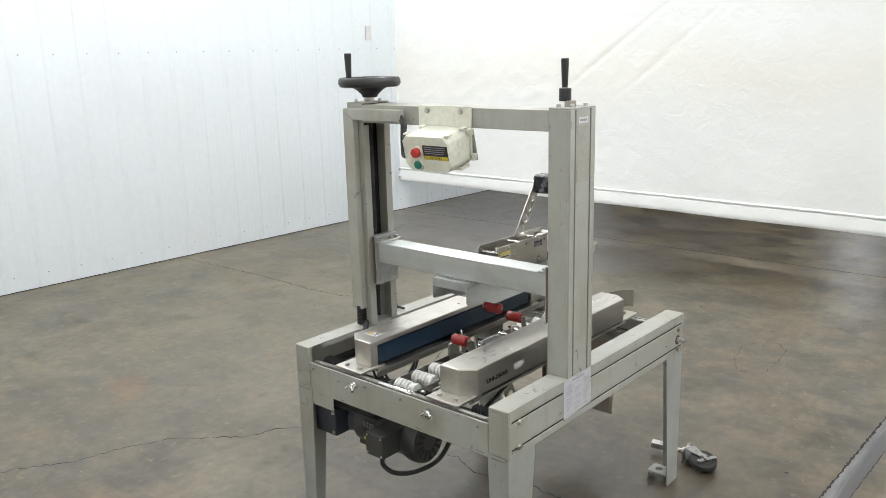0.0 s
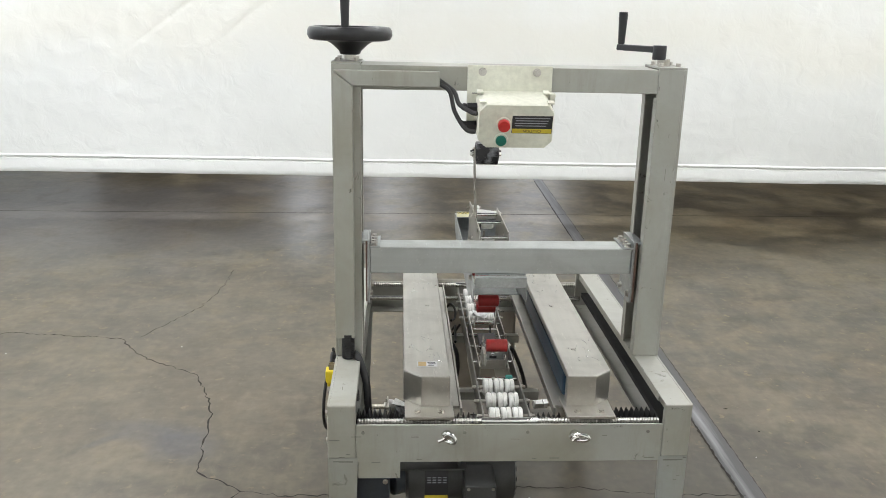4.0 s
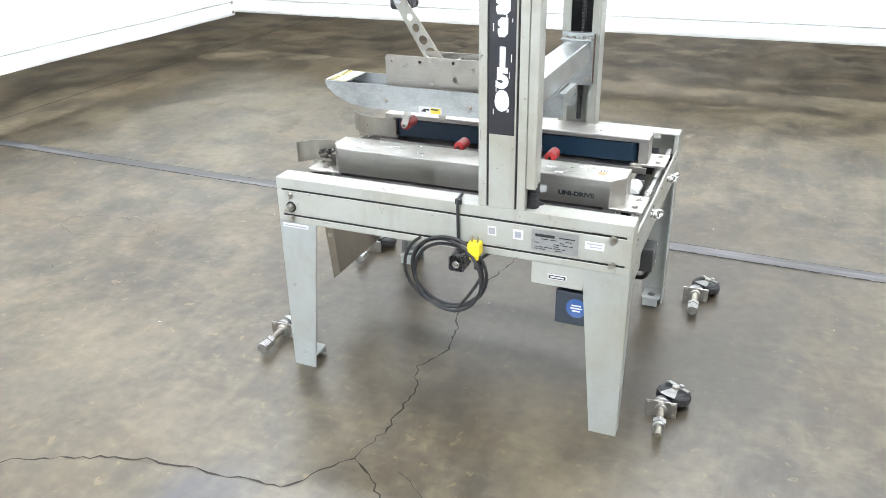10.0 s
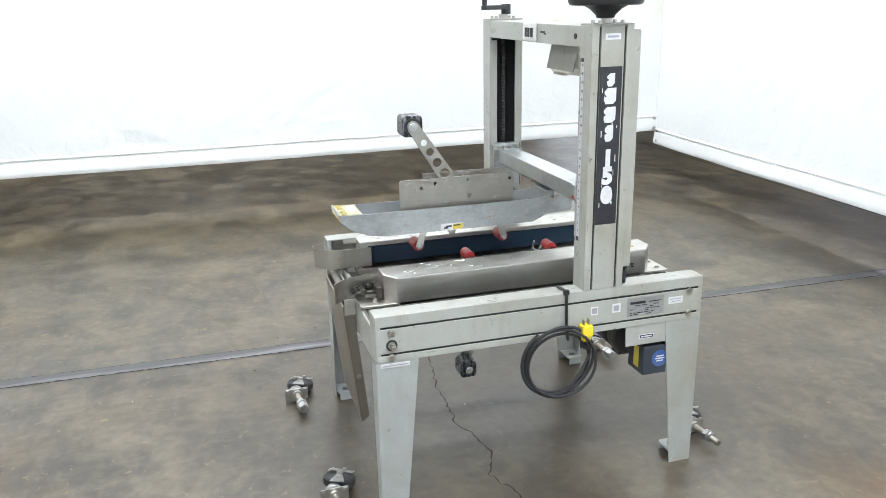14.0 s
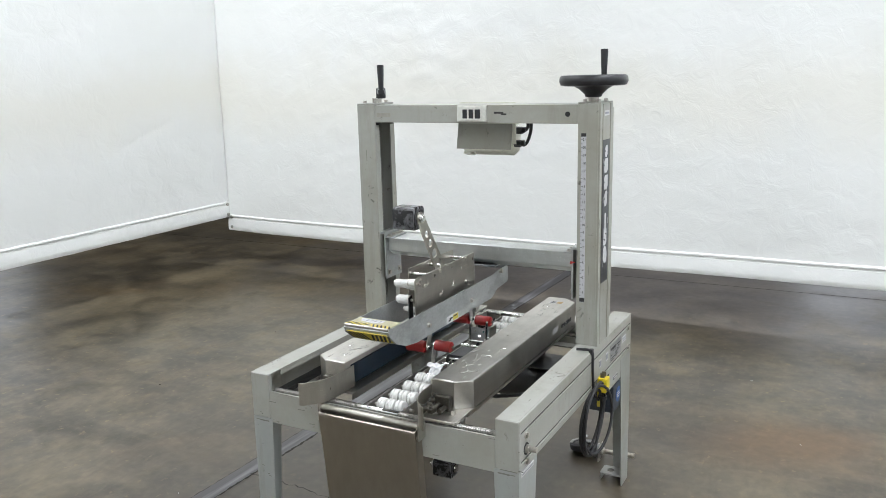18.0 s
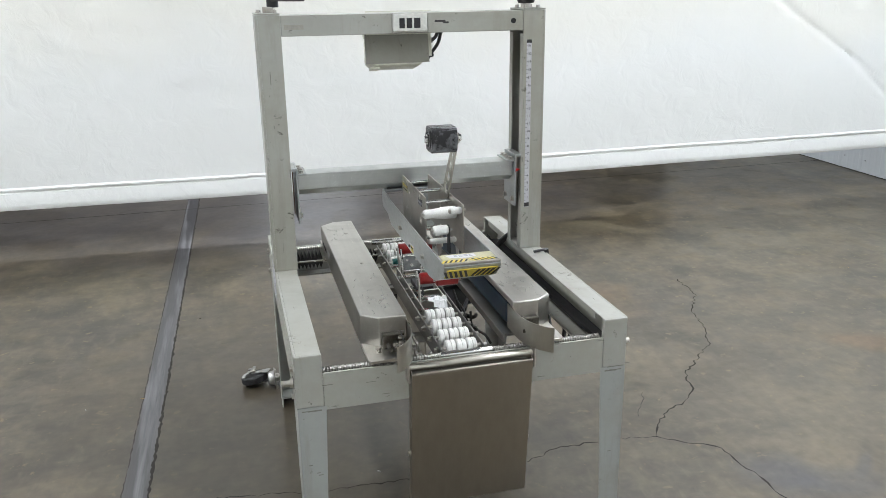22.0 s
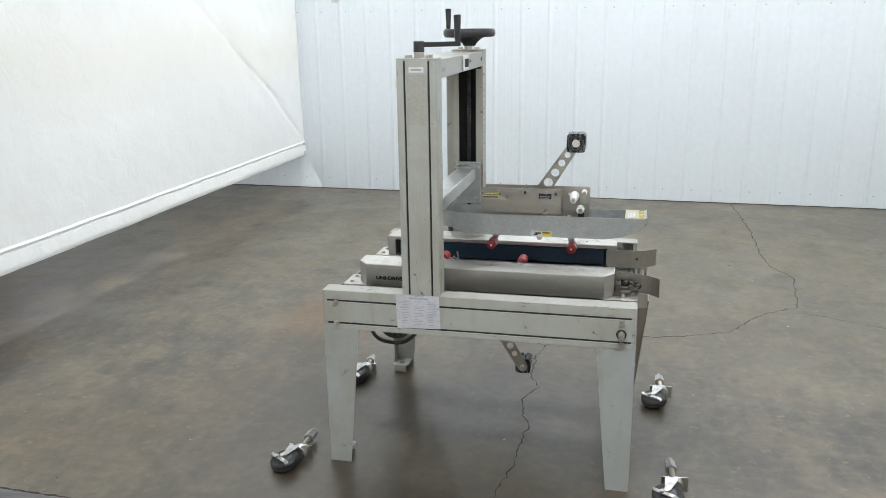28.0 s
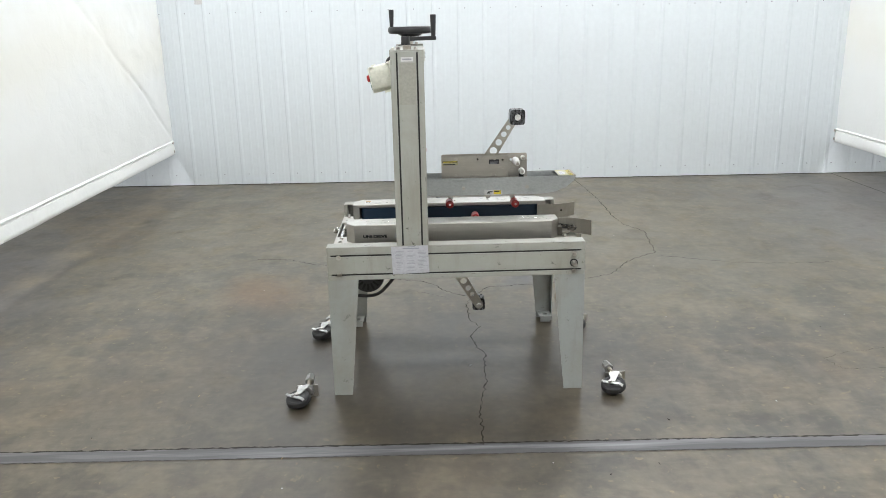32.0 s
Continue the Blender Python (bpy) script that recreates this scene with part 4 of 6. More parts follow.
# bands of lettering and stickers on the covers
drives = [o for o in sealer.children if o.name.startswith("belt_drive")]
for ob, s in zip(drives, (-1, 1)):
    v = -0.330 if s < 0 else -0.335
    words("lettering", "UNI-DRIVE", 0.0168, (s * 0.2551, v, 0.640), INK, ob, (90, 0, 90 * s), 1.25, bold=0.0011)
    part("sticker", box(*flip(s, 0.2545, 0.2552), v + 0.083, v + 0.135, 0.634, 0.655, 0), PAPER, ob, "small white sticker")
part("sticker", box(-0.222, -0.172, -0.405, -0.375, 0.6906, 0.6911, 0), PAPER, drives[0], "white and orange warning sticker")
part("sticker_panel", box(-0.219, -0.199, -0.402, -0.378, 0.6912, 0.6916, 0), STRAW, drives[0], "orange panel")
bars([(-0.196, -0.176, -0.392, -0.389), (-0.196, -0.180, -0.400, -0.397), (-0.196, -0.177, -0.384, -0.381)], INK, drives[0], "z", 0.6914)

# mast columns: channels open to the middle, with two dark grooves outside
V0, V1, ZT = -0.238, -0.111, 1.403
for s in (-1, 1):
    col = part("mast_column", box(*flip(s, HW - 0.012, HW - 0.0045), V0 + 0.004, V1 - 0.004, 0.646, ZT - 0.004, 0), SLOT, sealer, "grey extruded mast column with two dark grooves")
    for a, b in ((V0, V0 + 0.0218), (V0 + 0.0282, V1 - 0.0282), (V1 - 0.0218, V1)):
        part("face_strip", box(*flip(s, HW - 0.007, HW), a, b, 0.6455, ZT, 0.001), PAINT, col)
    part("flange", box(*flip(s, HW - 0.070, HW - 0.0072), V0, V0 + 0.007, 0.6455, ZT, 0.001), PAINT, col)
    part("flange", box(*flip(s, HW - 0.070, HW - 0.0072), V1 - 0.007, V1, 0.6455, ZT, 0.001), PAINT, col)
    part("inner_lip", box(*flip(s, HW - 0.070, HW - 0.066), V0 + 0.0072, V0 + 0.028, 0.6455, ZT - 0.07, 0), PAINT, col)
    part("inner_lip", box(*flip(s, HW - 0.070, HW - 0.066), V1 - 0.028, V1 - 0.0072, 0.6455, ZT - 0.07, 0), PAINT, col)
    part("inner_web", box(*flip(s, HW - 0.0185, HW - 0.0125), V0 + 0.0075, V1 - 0.0075, 0.646, 0.80, 0), PAINT, col)
    part("lift_screw", lathe([(0.0085 if k % 2 else 0.0068, 0.66 + 0.006 * k) for k in range(118)], (s * (HW - 0.040), (V0 + V1) / 2, 0), "z", 10), RUBBER, col, "dark greased lift screw")
    part("column_cap", box(*flip(s, HW - 0.070, HW), V0, V1, ZT + 0.0005, ZT + 0.005, 0.001), PAINT, col)
    for u, v in ((HW - 0.014, V0 + 0.03), (HW - 0.014, V1 - 0.03), (HW - 0.058, V0 + 0.03), (HW - 0.058, V1 - 0.03)):
        part("cap_bolt", hexhead((s * u, v, ZT + 0.005), (0, 0, 1), 0.006, 0.009), BOLT, col)
    part("bearing", rod((s * (HW - 0.042), (V0 + V1) / 2, ZT + 0.005), (s * (HW - 0.042), (V0 + V1) / 2, ZT + 0.022), 0.016, 18, bev=0.001), BOLT, col)
cols = [o for o in sealer.children if o.name.startswith("mast_column")]
part("tape_patch", box(HW - 0.0005, HW + 0.0006, V0 + 0.032, V1 - 0.032, 1.205, 1.36, 0), TAPE, cols[1], "faded brown tape patch")
for s, c in zip((-1, 1), cols):
    part("sticker", box(*flip(s, HW, HW + 0.0006), V0 + 0.04, V1 - 0.04, 1.366, 1.382, 0), PAPER, c, "small white sticker")
    bars([(V0 + 0.046, V1 - 0.046, 1.371, 1.377)], GREYINK, c, "x", s * (HW + 0.0007))

top = part("top_bar", box(-HW + 0.0705, HW - 0.0705, V0 + 0.001, V1 - 0.001, 1.344, ZT - 0.001, 0.002), PAINT, sealer, "grey top bar between the columns")
part("port", rod((-0.331, V1 - 0.002, 1.373), (-0.331, V1 + 0.0008, 1.373), 0.008, 16), SLOT, top, "round black hole")
badge = part("badge", box(-0.062, 0.044, V1 - 0.001, V1 + 0.006, 1.347, 1.401, 0.005), ALU, top, "raised silver badge with a rounded border")
for a, b in ((-0.040, -0.021), (-0.015, 0.001), (0.007, 0.023)):
    part("badge_mark", box(a, b, V1 + 0.0055, V1 + 0.0075, 1.359, 1.388, 0.0012), INK, badge, "dark block mark")
bars([(-0.118, -0.085, 1.374, 1.380), (-0.128, -0.11, 1.370, 1.375)], INK, top, "y", V1 - 0.0008, "scuff")
bars([(0.30, 0.355, 1.362, 1.376)], TAPE, top, "y", V1 - 0.0008, "tape_remnant")

# cable duct down the plug-side column and along the top bar
duct = part("cable_duct", prism([(-HW + 0.004, 0.705), (-HW + 0.052, 0.705), (-HW + 0.052, 1.3525), (-HW + 0.0045, 1.3885)], "y", V0 - 0.026, V0 - 0.0005, 0.002), PAINT, sealer, "grey cable duct with a mitred corner")
part("duct_arm", prism([(-HW + 0.0525, 1.3535), (-HW + 0.0055, 1.390), (-0.173, 1.390), (-0.173, 1.3535)], "y", V0 - 0.026, V0 - 0.0005, 0.002), PAINT, duct)
bm = bmesh.new()
for k in range(13):
    z = 0.6475 + 0.0052 * k
    rod((-0.400, V0 - 0.013, z), (-0.400, V0 - 0.013, z + 0.0042), 0.0165, 16, bm=bm)
part("hose", bm, RUBBER, duct, "black ribbed hose", True)
bm = sweep(curve_points([(-0.176, V0 - 0.014, 1.362), (-0.150, V0 - 0.035, 1.345), (-0.138, V0 - 0.050, 1.300), (-0.112, V0 - 0.075, 1.262), (-0.090, V0 - 0.085, 1.258)]), 0.0055, 8)
sweep(curve_points([(-0.176, V0 - 0.012, 1.370), (-0.140, V0 - 0.032, 1.345), (-0.128, V0 - 0.050, 1.318), (-0.100, V0 - 0.075, 1.302), (-0.088, V0 - 0.085, 1.300)]), 0.0055, 8, bm)
part("leads", bm, RUBBER, duct, "pair of black control leads", True)

# handwheel and crank
hw = (-HW + 0.042, (V0 + V1) / 2 + 0.004, 0)
wheel = part("handwheel", lathe([(0.018, 1.421), (0.025, 1.423), (0.027, 1.430), (0.044, 1.446), (0.059, 1.4545), (0.090, 1.4555), (0.099, 1.458), (0.104, 1.468), (0.103, 1.480), (0.098, 1.487), (0.090, 1.488), (0.082, 1.481), (0.06, 1.470), (0.026, 1.464), (0.020, 1.472)], hw, "z", 40), BLACK, sealer, "black dished handwheel", True)
part("grip", lathe([(0.0075, 1.482), (0.0088, 1.490), (0.0118, 1.560), (0.0112, 1.565), (0.0095, 1.566)], (hw[0] - 0.006, hw[1] - 0.086, 0), "z", 16), BLACK, wheel, "black turning grip", True)
ch = Vector((HW - 0.056, (V0 + V1) / 2 - 0.004, 0))
ct = Vector((0.308, -0.071, 0))
crank = part("crank", rod((ch.x, ch.y, 1.423), (ch.x, ch.y, 1.458), 0.017, 18, bev=0.002), BLACK, sealer, "black crank handle", True)
d = (ct - ch).normalized()
n = Vector((-d.y, d.x, 0))
arm = bmesh.new()
quad = [ch + n * 0.014, ct + n * 0.010 + d * 0.008, ct - n * 0.010 + d * 0.008, ch - n * 0.014]
prism([(p.x, p.y) for p in quad], "z", 1.440, 1.455, 0.002, arm)
part("arm", arm, BLACK, crank)
part("grip", lathe([(0.0075, 1.452), (0.0088, 1.460), (0.0118, 1.530), (0.0112, 1.535), (0.0095, 1.536)], (ct.x, ct.y, 0), "z", 16), BLACK, crank, "black turning grip", True)

# control box, tipped forward under the top bar
mount = part("box_mount", box(-0.106, 0.100, V0 - 0.006, V0 - 0.001, 1.267, 1.406, 0.001), CREAM, sealer, "cream backing plate")
for u in (-0.070, 0.062):
    part("bolt", hexhead((u, V0 - 0.006, 1.391), (0, -1, 0), 0.0075, 0.007), BOLT, mount)
TIP = pose(0.004, V0 - 0.004, 1.346, 12.5, 0, 0)
oct_ = [(-0.089, -0.086), (-0.070, -0.105), (0.072, -0.105), (0.089, -0.088), (0.089, -0.016), (0.073, 0.002), (-0.073, 0.002), (-0.089, -0.015)]
cb = part("control_box", prism([(a, b) for a, b in oct_], "y", -0.105, -0.004, 0.003), CREAM, sealer, "cream enamel control box with chamfered corners", True)
part("lid", prism([(a * 0.985, b * 0.985 - 0.0006) for a, b in oct_], "y", -0.1085, -0.1052, 0.001), CREAM, cb)
part("back_plate", prism([(-0.098, -0.098), (0.102, -0.098), (0.102, -0.004), (-0.098, -0.004)], "y", -0.0038, 0.0005), PAINT, cb, "grey back plate")
for z in (-0.085, -0.01):
    part("edge_tab", box(0.0892, 0.104, -0.020, -0.004, z - 0.010, z + 0.010, 0.002), CREAM, cb)
for z in (-0.030, -0.062):
    part("knockout", rod((0.0885, -0.055, z), (0.0896, -0.055, z), 0.011, 18), CREAM, cb, "round pressed knock-out")
part("button_ring", rod((-0.030, -0.1084, -0.045), (-0.030, -0.114, -0.045), 0.0175, 22, 0.0165), CREAM, cb, "", True)
part("stop_button", lathe([(0.013, -0.128), (0.0145, -0.125), (0.0145, -0.114), (0.010, -0.112)], (-0.030, 0, -0.045), "y", 22), REDBTN, cb, "red stop button", True)
part("button_ring", rod((-0.034, -0.1084, -0.084), (-0.034, -0.114, -0.084), 0.0170, 22, 0.016), CREAM, cb, "", True)
part("start_button", lathe([(0.012, -0.119), (0.013, -0.117), (0.013, -0.112), (0.010, -0.111)], (-0.034, 0, -0.084), "y", 22), GREENBTN, cb, "green start button", True)
lab = part("caution_label", box(-0.010, 0.085, -0.1092, -0.1085, -0.067, -0.024, 0), LABELBLK, cb, "black and yellow caution label")
part("caution_band", box(-0.009, 0.084, -0.1096, -0.1090, -0.0662, -0.0555, 0), WARN, lab)
words("lettering", "CAUTION", 0.0095, (0.038, -0.1098, -0.0608), INK, lab, (90, 180, 0), 1.0, 0.0002)
bars([(-0.004 + 0.002 * (k % 2), 0.079 - 0.003 * k, -0.0306 - 0.0062 * k, -0.0288 - 0.0062 * k) for k in range(4)], GREYINK, lab, "y", -0.1093)
for a, b in ((-0.080, -0.02), (0.080, -0.02)):
    part("lug", box(a - 0.008, a + 0.008, -0.030, -0.008, 0.001, 0.006, 0.002), CREAM, cb)
    part("lug", box(a - 0.008, a + 0.008, -0.100, -0.082, 0.001, 0.006, 0.002), CREAM, cb)
part("lug", box(0.055, 0.085, -0.06, -0.02, -0.113, -0.104, 0.002), CREAM, cb)
bm = rod((-0.089, -0.055, -0.025), (-0.112, -0.055, -0.025), 0.0125, 6)
rod((-0.089, -0.055, -0.070), (-0.112, -0.055, -0.070), 0.0125, 6, bm=bm)
rod((-0.108, -0.055, -0.025), (-0.124, -0.055, -0.022), 0.009, 12, bm=bm)
rod((-0.108, -0.055, -0.070), (-0.124, -0.055, -0.066), 0.009, 12, bm=bm)
part("glands", bm, BLACK, cb, "two black cable glands")
cb.matrix_basis = TIP

# measuring tape on the plug-side column
scale = part("height_scale", box(-HW + 0.043, -HW + 0.059, V1 + 0.0002, V1 + 0.0008, 0.787, 1.316, 0), SHEETP, cols[0], "white height scale with numbers")
bars([(-HW + 0.043, -HW + 0.059, 0.788, 0.801), (-HW + 0.043, -HW + 0.059, 1.306, 1.316)] + [(-HW + (0.052 if k % 2 else 0.055), -HW + 0.059, 0.807 + 0.01195 * k, 0.8078 + 0.01195 * k) for k in range(42)], INK, cols[0], "y", V1 + 0.0010, "ticks")
for k in range(1, 22):
    words("number", str(k), 0.0115, (-HW + 0.0490, V1 + 0.0010, 0.795 + 0.0239 * k), INK, cols[0], (90, 0, 180), 0.9, 0.0002)

# plug-side lettering panel
nm = part("name_panel", box(-HW - 0.0008, -HW + 0.0002, -0.206, -0.139, 0.845, 1.294, 0), LABELBLK, cols[0], "scratched black panel with white figures")
for k, (z, ch_) in enumerate(((1.036, "1"), (0.986, "5"), (0.930, "0"))):
    words("figure", ch_, 0.064, (-HW - 0.0011, -0.1725, z), PAPER, nm, (90, 0, -90), 1.0, 0.0003, 0.0042)
part("worn_patch", prism([(-0.1725 + 0.019 * math.cos(q), 0.929 + 0.024 * math.sin(q)) for q in [2 * math.pi * k / 16 for k in range(16)]], "x", -HW - 0.0019, -HW - 0.0004), PAPER, nm, "white patch where the film has worn")
for z, h, w in ((1.258, 0.036, 0.024), (1.214, 0.044, 0.036), (1.162, 0.044, 0.036), (1.110, 0.046, 0.026)):
    c, d = -0.1725, 0.009
    out = [(c - w / 2 + d, z - h / 2), (c + w / 2 - d * 0.4, z - h / 2), (c + w / 2, z - h / 2 + d), (c + w / 2, z - 0.004), (c + w / 2 - d * 0.8, z), (c + w / 2, z + 0.005), (c + w / 2, z + h / 2 - d), (c + w / 2 - d, z + h / 2), (c - w / 2, z + h / 2), (c - w / 2, z - h / 2 + d)]
    part("panel_mark", prism(out, "x", -HW - 0.0013, -HW - 0.0005), PAPER, nm, "plain white block mark, chipped")
rnd = random.Random(4)
for k in range(16):
    a, b, l = rnd.uniform(-0.200, -0.145), rnd.uniform(0.86, 1.28), rnd.uniform(0.004, 0.02)
    part("scratch", box(-HW - 0.0011, -HW - 0.0007, a, a + 0.0012 + 0.002 * rnd.random(), b, b + l, 0), PAPER, nm)

# dark scuffs at the corners and along the beams
rnd = random.Random(17)


def scuff_size():
    return rnd.uniform(0.004, 0.030) * (1.6 if rnd.random() < 0.15 else 1.0), rnd.uniform(0.0007, 0.0022)


for e in (-1, 1):
    for k in range(13):
        l, h = scuff_size()
        u, z = rnd.choice((-0.415, 0.40, -0.36, 0.35, -0.2, 0.1, 0.25, 0.0)) + rnd.uniform(-0.05, 0.03), rnd.choice((0.499, 0.503, 0.512, 0.588, 0.560)) + rnd.uniform(-0.006, 0.006)
        w = e * (HL + (0.0003 if abs(u) > HW - 0.068 else -0.0007))
        part("scuff", box(max(u, -HW + 0.003), min(u + l, HW - 0.003), w - 0.0004, w + 0.0004, z, z + h, 0), SCUFF, sealer)
for s in (-1, 1):
    for k in range(13):
        l, h = scuff_size()
        v, z = rnd.uniform(-0.51, 0.48), rnd.choice((0.641, 0.615, 0.604, 0.535, 0.52)) + rnd.uniform(-0.0025, 0.0025)
        part("scuff", box(*flip(s, HW - 0.0004, HW + 0.0004), v, v + l, z, z + h, 0), SCUFF, sealer)
    for k in range(5):
        l, h = scuff_size()
        v, u = rnd.uniform(-0.5, 0.48), rnd.choice((HW - 0.003, HW - 0.064, HW - 0.03)) + rnd.uniform(-0.002, 0.001)
        part("scuff", box(*flip(s, u - h, u), v, v + l, 0.6447, 0.6454, 0), SCUFF, sealer)
    for k in range(7):
        z, v, (l, h) = rnd.uniform(0.68, 1.37), rnd.choice((V0 + 0.003, V1 - 0.006, V0 + 0.05, V0 + 0.07)), scuff_size()
        part("scuff", box(*flip(s, HW - 0.0004, HW + 0.0004), v, v + h, z, z + l, 0), SCUFF, sealer)
    for w in (V0, V1):
        for k in range(4):
            z, u, (l, h) = rnd.uniform(0.68, 1.37), rnd.choice((HW - 0.004, HW - 0.066, HW - 0.03)), scuff_size()
            part("scuff", box(*flip(s, u - h, u), w - 0.0004, w + 0.0004, z, z + l, 0), SCUFF, sealer)
    for e in (-1, 1):
        for k in range(3):
            z, u, (l, h) = rnd.uniform(0.25, 0.50), rnd.uniform(HW - 0.045, HW - 0.008), scuff_size()
            part("scuff", box(*flip(s, u - l * 0.5, u), e * (HL - 0.0007) - 0.0003, e * (HL - 0.0007) + 0.0003, z, z + h, 0), SCUFF, sealer)

# dark dashes where the legs meet the frame
for s in (-1, 1):
    for e in (-1, 1):
        for u, l, h in ((HW - 0.060, 0.034, 0.0035), (HW - 0.030, 0.018, 0.0022)):
            part("scuff", box(*flip(s, u, u + l), e * HL - 0.0002, e * HL + 0.0005, 0.4995 - h, 0.4995, 0), SCUFF, sealer)

# lift beam between the columns, with its sliding end brackets
beam = part("lift_beam", prism([(-0.212, 0.868), (-0.212, 0.938), (-0.138, 0.938), (-0.138, 0.890), (-0.172, 0.868)], "x", -0.344, 0.344, 0.002), BEAMG, sealer, "galvanised lift beam, scratched on top")
for s in (-1, 1):
    br = part("slide_bracket", box(*flip(s, 0.3445, 0.350), -0.222, -0.118, 0.790, 0.960, 0.001), GALV, beam, "drilled slide bracket")
    part("bracket_top", box(*flip(s, 0.3505, 0.3695), -0.222, -0.118, 0.952, 0.960, 0.001), GALV, beam)
    part("wear_strip", box(*flip(s, 0.3505, 0.3545), -0.2265, -0.2225, 0.795, 0.958, 0), WEAR, beam, "brown wear strip")
    part("bracket_flange", box(*flip(s, 0.318, 0.3442), -0.222, -0.118, 0.9385, 0.9435, 0.001), GALV, beam)
    for v in (-0.208, -0.184, -0.158, -0.132):
        part("bolt", hexhead((s * 0.334, v, 0.9435), (0, 0, 1), 0.0075, 0.008), BOLT, br)
    for v in (-0.205, -0.135):
        part("bolt", hexhead((s * 0.3445, v, 0.812), (-s, 0, 0), 0.0075, 0.008), BOLT, br)
part("pointer", prism([(-0.343, 0.906), (-0.361, 0.914), (-0.345, 0.917)], "y", V1 + 0.001, V1 + 0.003), REDBTN, beam, "small red pointer on the scale")

# hanging guide plates under the beam
hang = part("hold_down", box(-0.066, 0.066, -0.214, -0.150, 0.8635, 0.8675, 0.001), GALV, sealer, "galvanised hold-down bracket under the beam")
part("cross_strip", box(-0.0708, 0.0648, -0.2395, -0.2365, 0.838, 0.8625, 0), GALV, hang)
part("top_flange", box(-0.069, 0.066, -0.240, -0.222, 0.8627, 0.8655, 0.0008), GALV, hang)
part("bolt", hexhead((-0.074, -0.175, 0.845), (-1, 0, 0), 0.0065, 0.008), BOLT, hang)

# upper tape head: trough, side plates, arm and rollers
TU0, TU1 = -0.074, 0.068
prof = [(-0.10, 0.768), (0.40, 0.768), (0.455, 0.776), (0.505, 0.797), (0.538, 0.824), (0.545, 0.839), (0.538, 0.845), (-0.118, 0.845), (-0.160, 0.852), (-0.232, 0.852), (-0.240, 0.846), (-0.240, 0.804), (-0.236, 0.797), (-0.228, 0.795), (-0.15, 0.790)]
trough = part("tape_head_trough", prism(prof, "x", TU0, TU0 + 0.0025), GALV, sealer, "galvanised upper tape head trough with an upturned nose")
part("trough_wall", prism(prof, "x", TU1 - 0.0025, TU1), GALV, trough)
nose = [(0.40, 0.768), (0.455, 0.776), (0.505, 0.797), (0.538, 0.824), (0.545, 0.839), (0.538, 0.8445), (0.470, 0.8455)]
part("nose", sheet(nose, "x", TU0 + 0.0025, TU1 - 0.0025, 0.003), GALV, trough)
part("trough_floor", box(TU0 + 0.0025, TU1 - 0.0025, 0.30, 0.40, 0.768, 0.771, 0), GALV, trough)
part("trough_floor", box(TU0 + 0.0025, TU1 - 0.0025, -0.10, -0.03, 0.768, 0.771, 0), GALV, trough)
haz = part("hazard_sticker", box(TU0 + 0.005, TU1 - 0.005, 0.472, 0.5365, 0.8462, 0.8468, 0), AGED, trough, "worn yellow and black hazard sticker with a white panel")
part("sticker_panel", prism([(TU0 + 0.050, 0.480), (TU1 - 0.018, 0.479), (TU1 - 0.026, 0.500), (TU0 + 0.07, 0.508), (TU0 + 0.048, 0.498)], "z", 0.8469, 0.8473), SHEETP, haz, "white worn printed panel")
bars([(TU0 + 0.056 + 0.013 * (k % 4), TU0 + 0.064 + 0.013 * (k % 4), 0.484 + 0.008 * (k // 4), 0.4865 + 0.008 * (k // 4)) for k in range(8)], GREYINK, haz, "z", 0.8476)
front = part("front_sticker", prism([(0.5425, 0.8315), (0.5095, 0.8015), (0.5110, 0.7996), (0.5444, 0.8298)], "x", TU0 + 0.008, TU1 - 0.008), WARN, trough, "yellow and black chevron strip")
tm = (TU0 + TU1) / 2
part("nose_rim", sweep([(TU0 + 0.001, 0.541, 0.8455), (TU1 - 0.001, 0.541, 0.8455)], 0.0042, 10), FLARE, trough, "rubbed steel rim", True)
for k in range(-5, 5):
    x, e = tm + 0.0125 * k + 0.003, (1 if k >= 0 else -1)
    part("hazard_stripe", prism([(x, 0.516), (x + 0.0055, 0.516), (x + 0.0055 + e * 0.010, 0.534), (x + e * 0.010, 0.534)], "z", 0.8469, 0.8473), INK, haz)
    part("hazard_stripe", prism([(x + 0.006, 0.516), (x + 0.0115, 0.516), (x + 0.0115 + e * 0.010, 0.534), (x + 0.006 + e * 0.010, 0.534)], "z", 0.8469, 0.8473), WARN, haz)
    bm = bmesh.new()
    vs = []
    for q, w in ((0, 0.08), (0.0065, 0.08), (0.0065 + e * 0.012, 0.92), (e * 0.012, 0.92)):
        vs.append(bm.verts.new((x + q, 0.5112 + 0.0334 * w, 0.7994 + 0.0302 * w)))
    f = bm.faces.new(vs)
    ext = bmesh.ops.extrude_face_region(bm, geom=[f])
    for w in ext["geom"]:
        if isinstance(w, bmesh.types.BMVert):
            w.co += Vector((0, 0.0006, -0.0006))
    part("hazard_stripe", bm, INK, front)
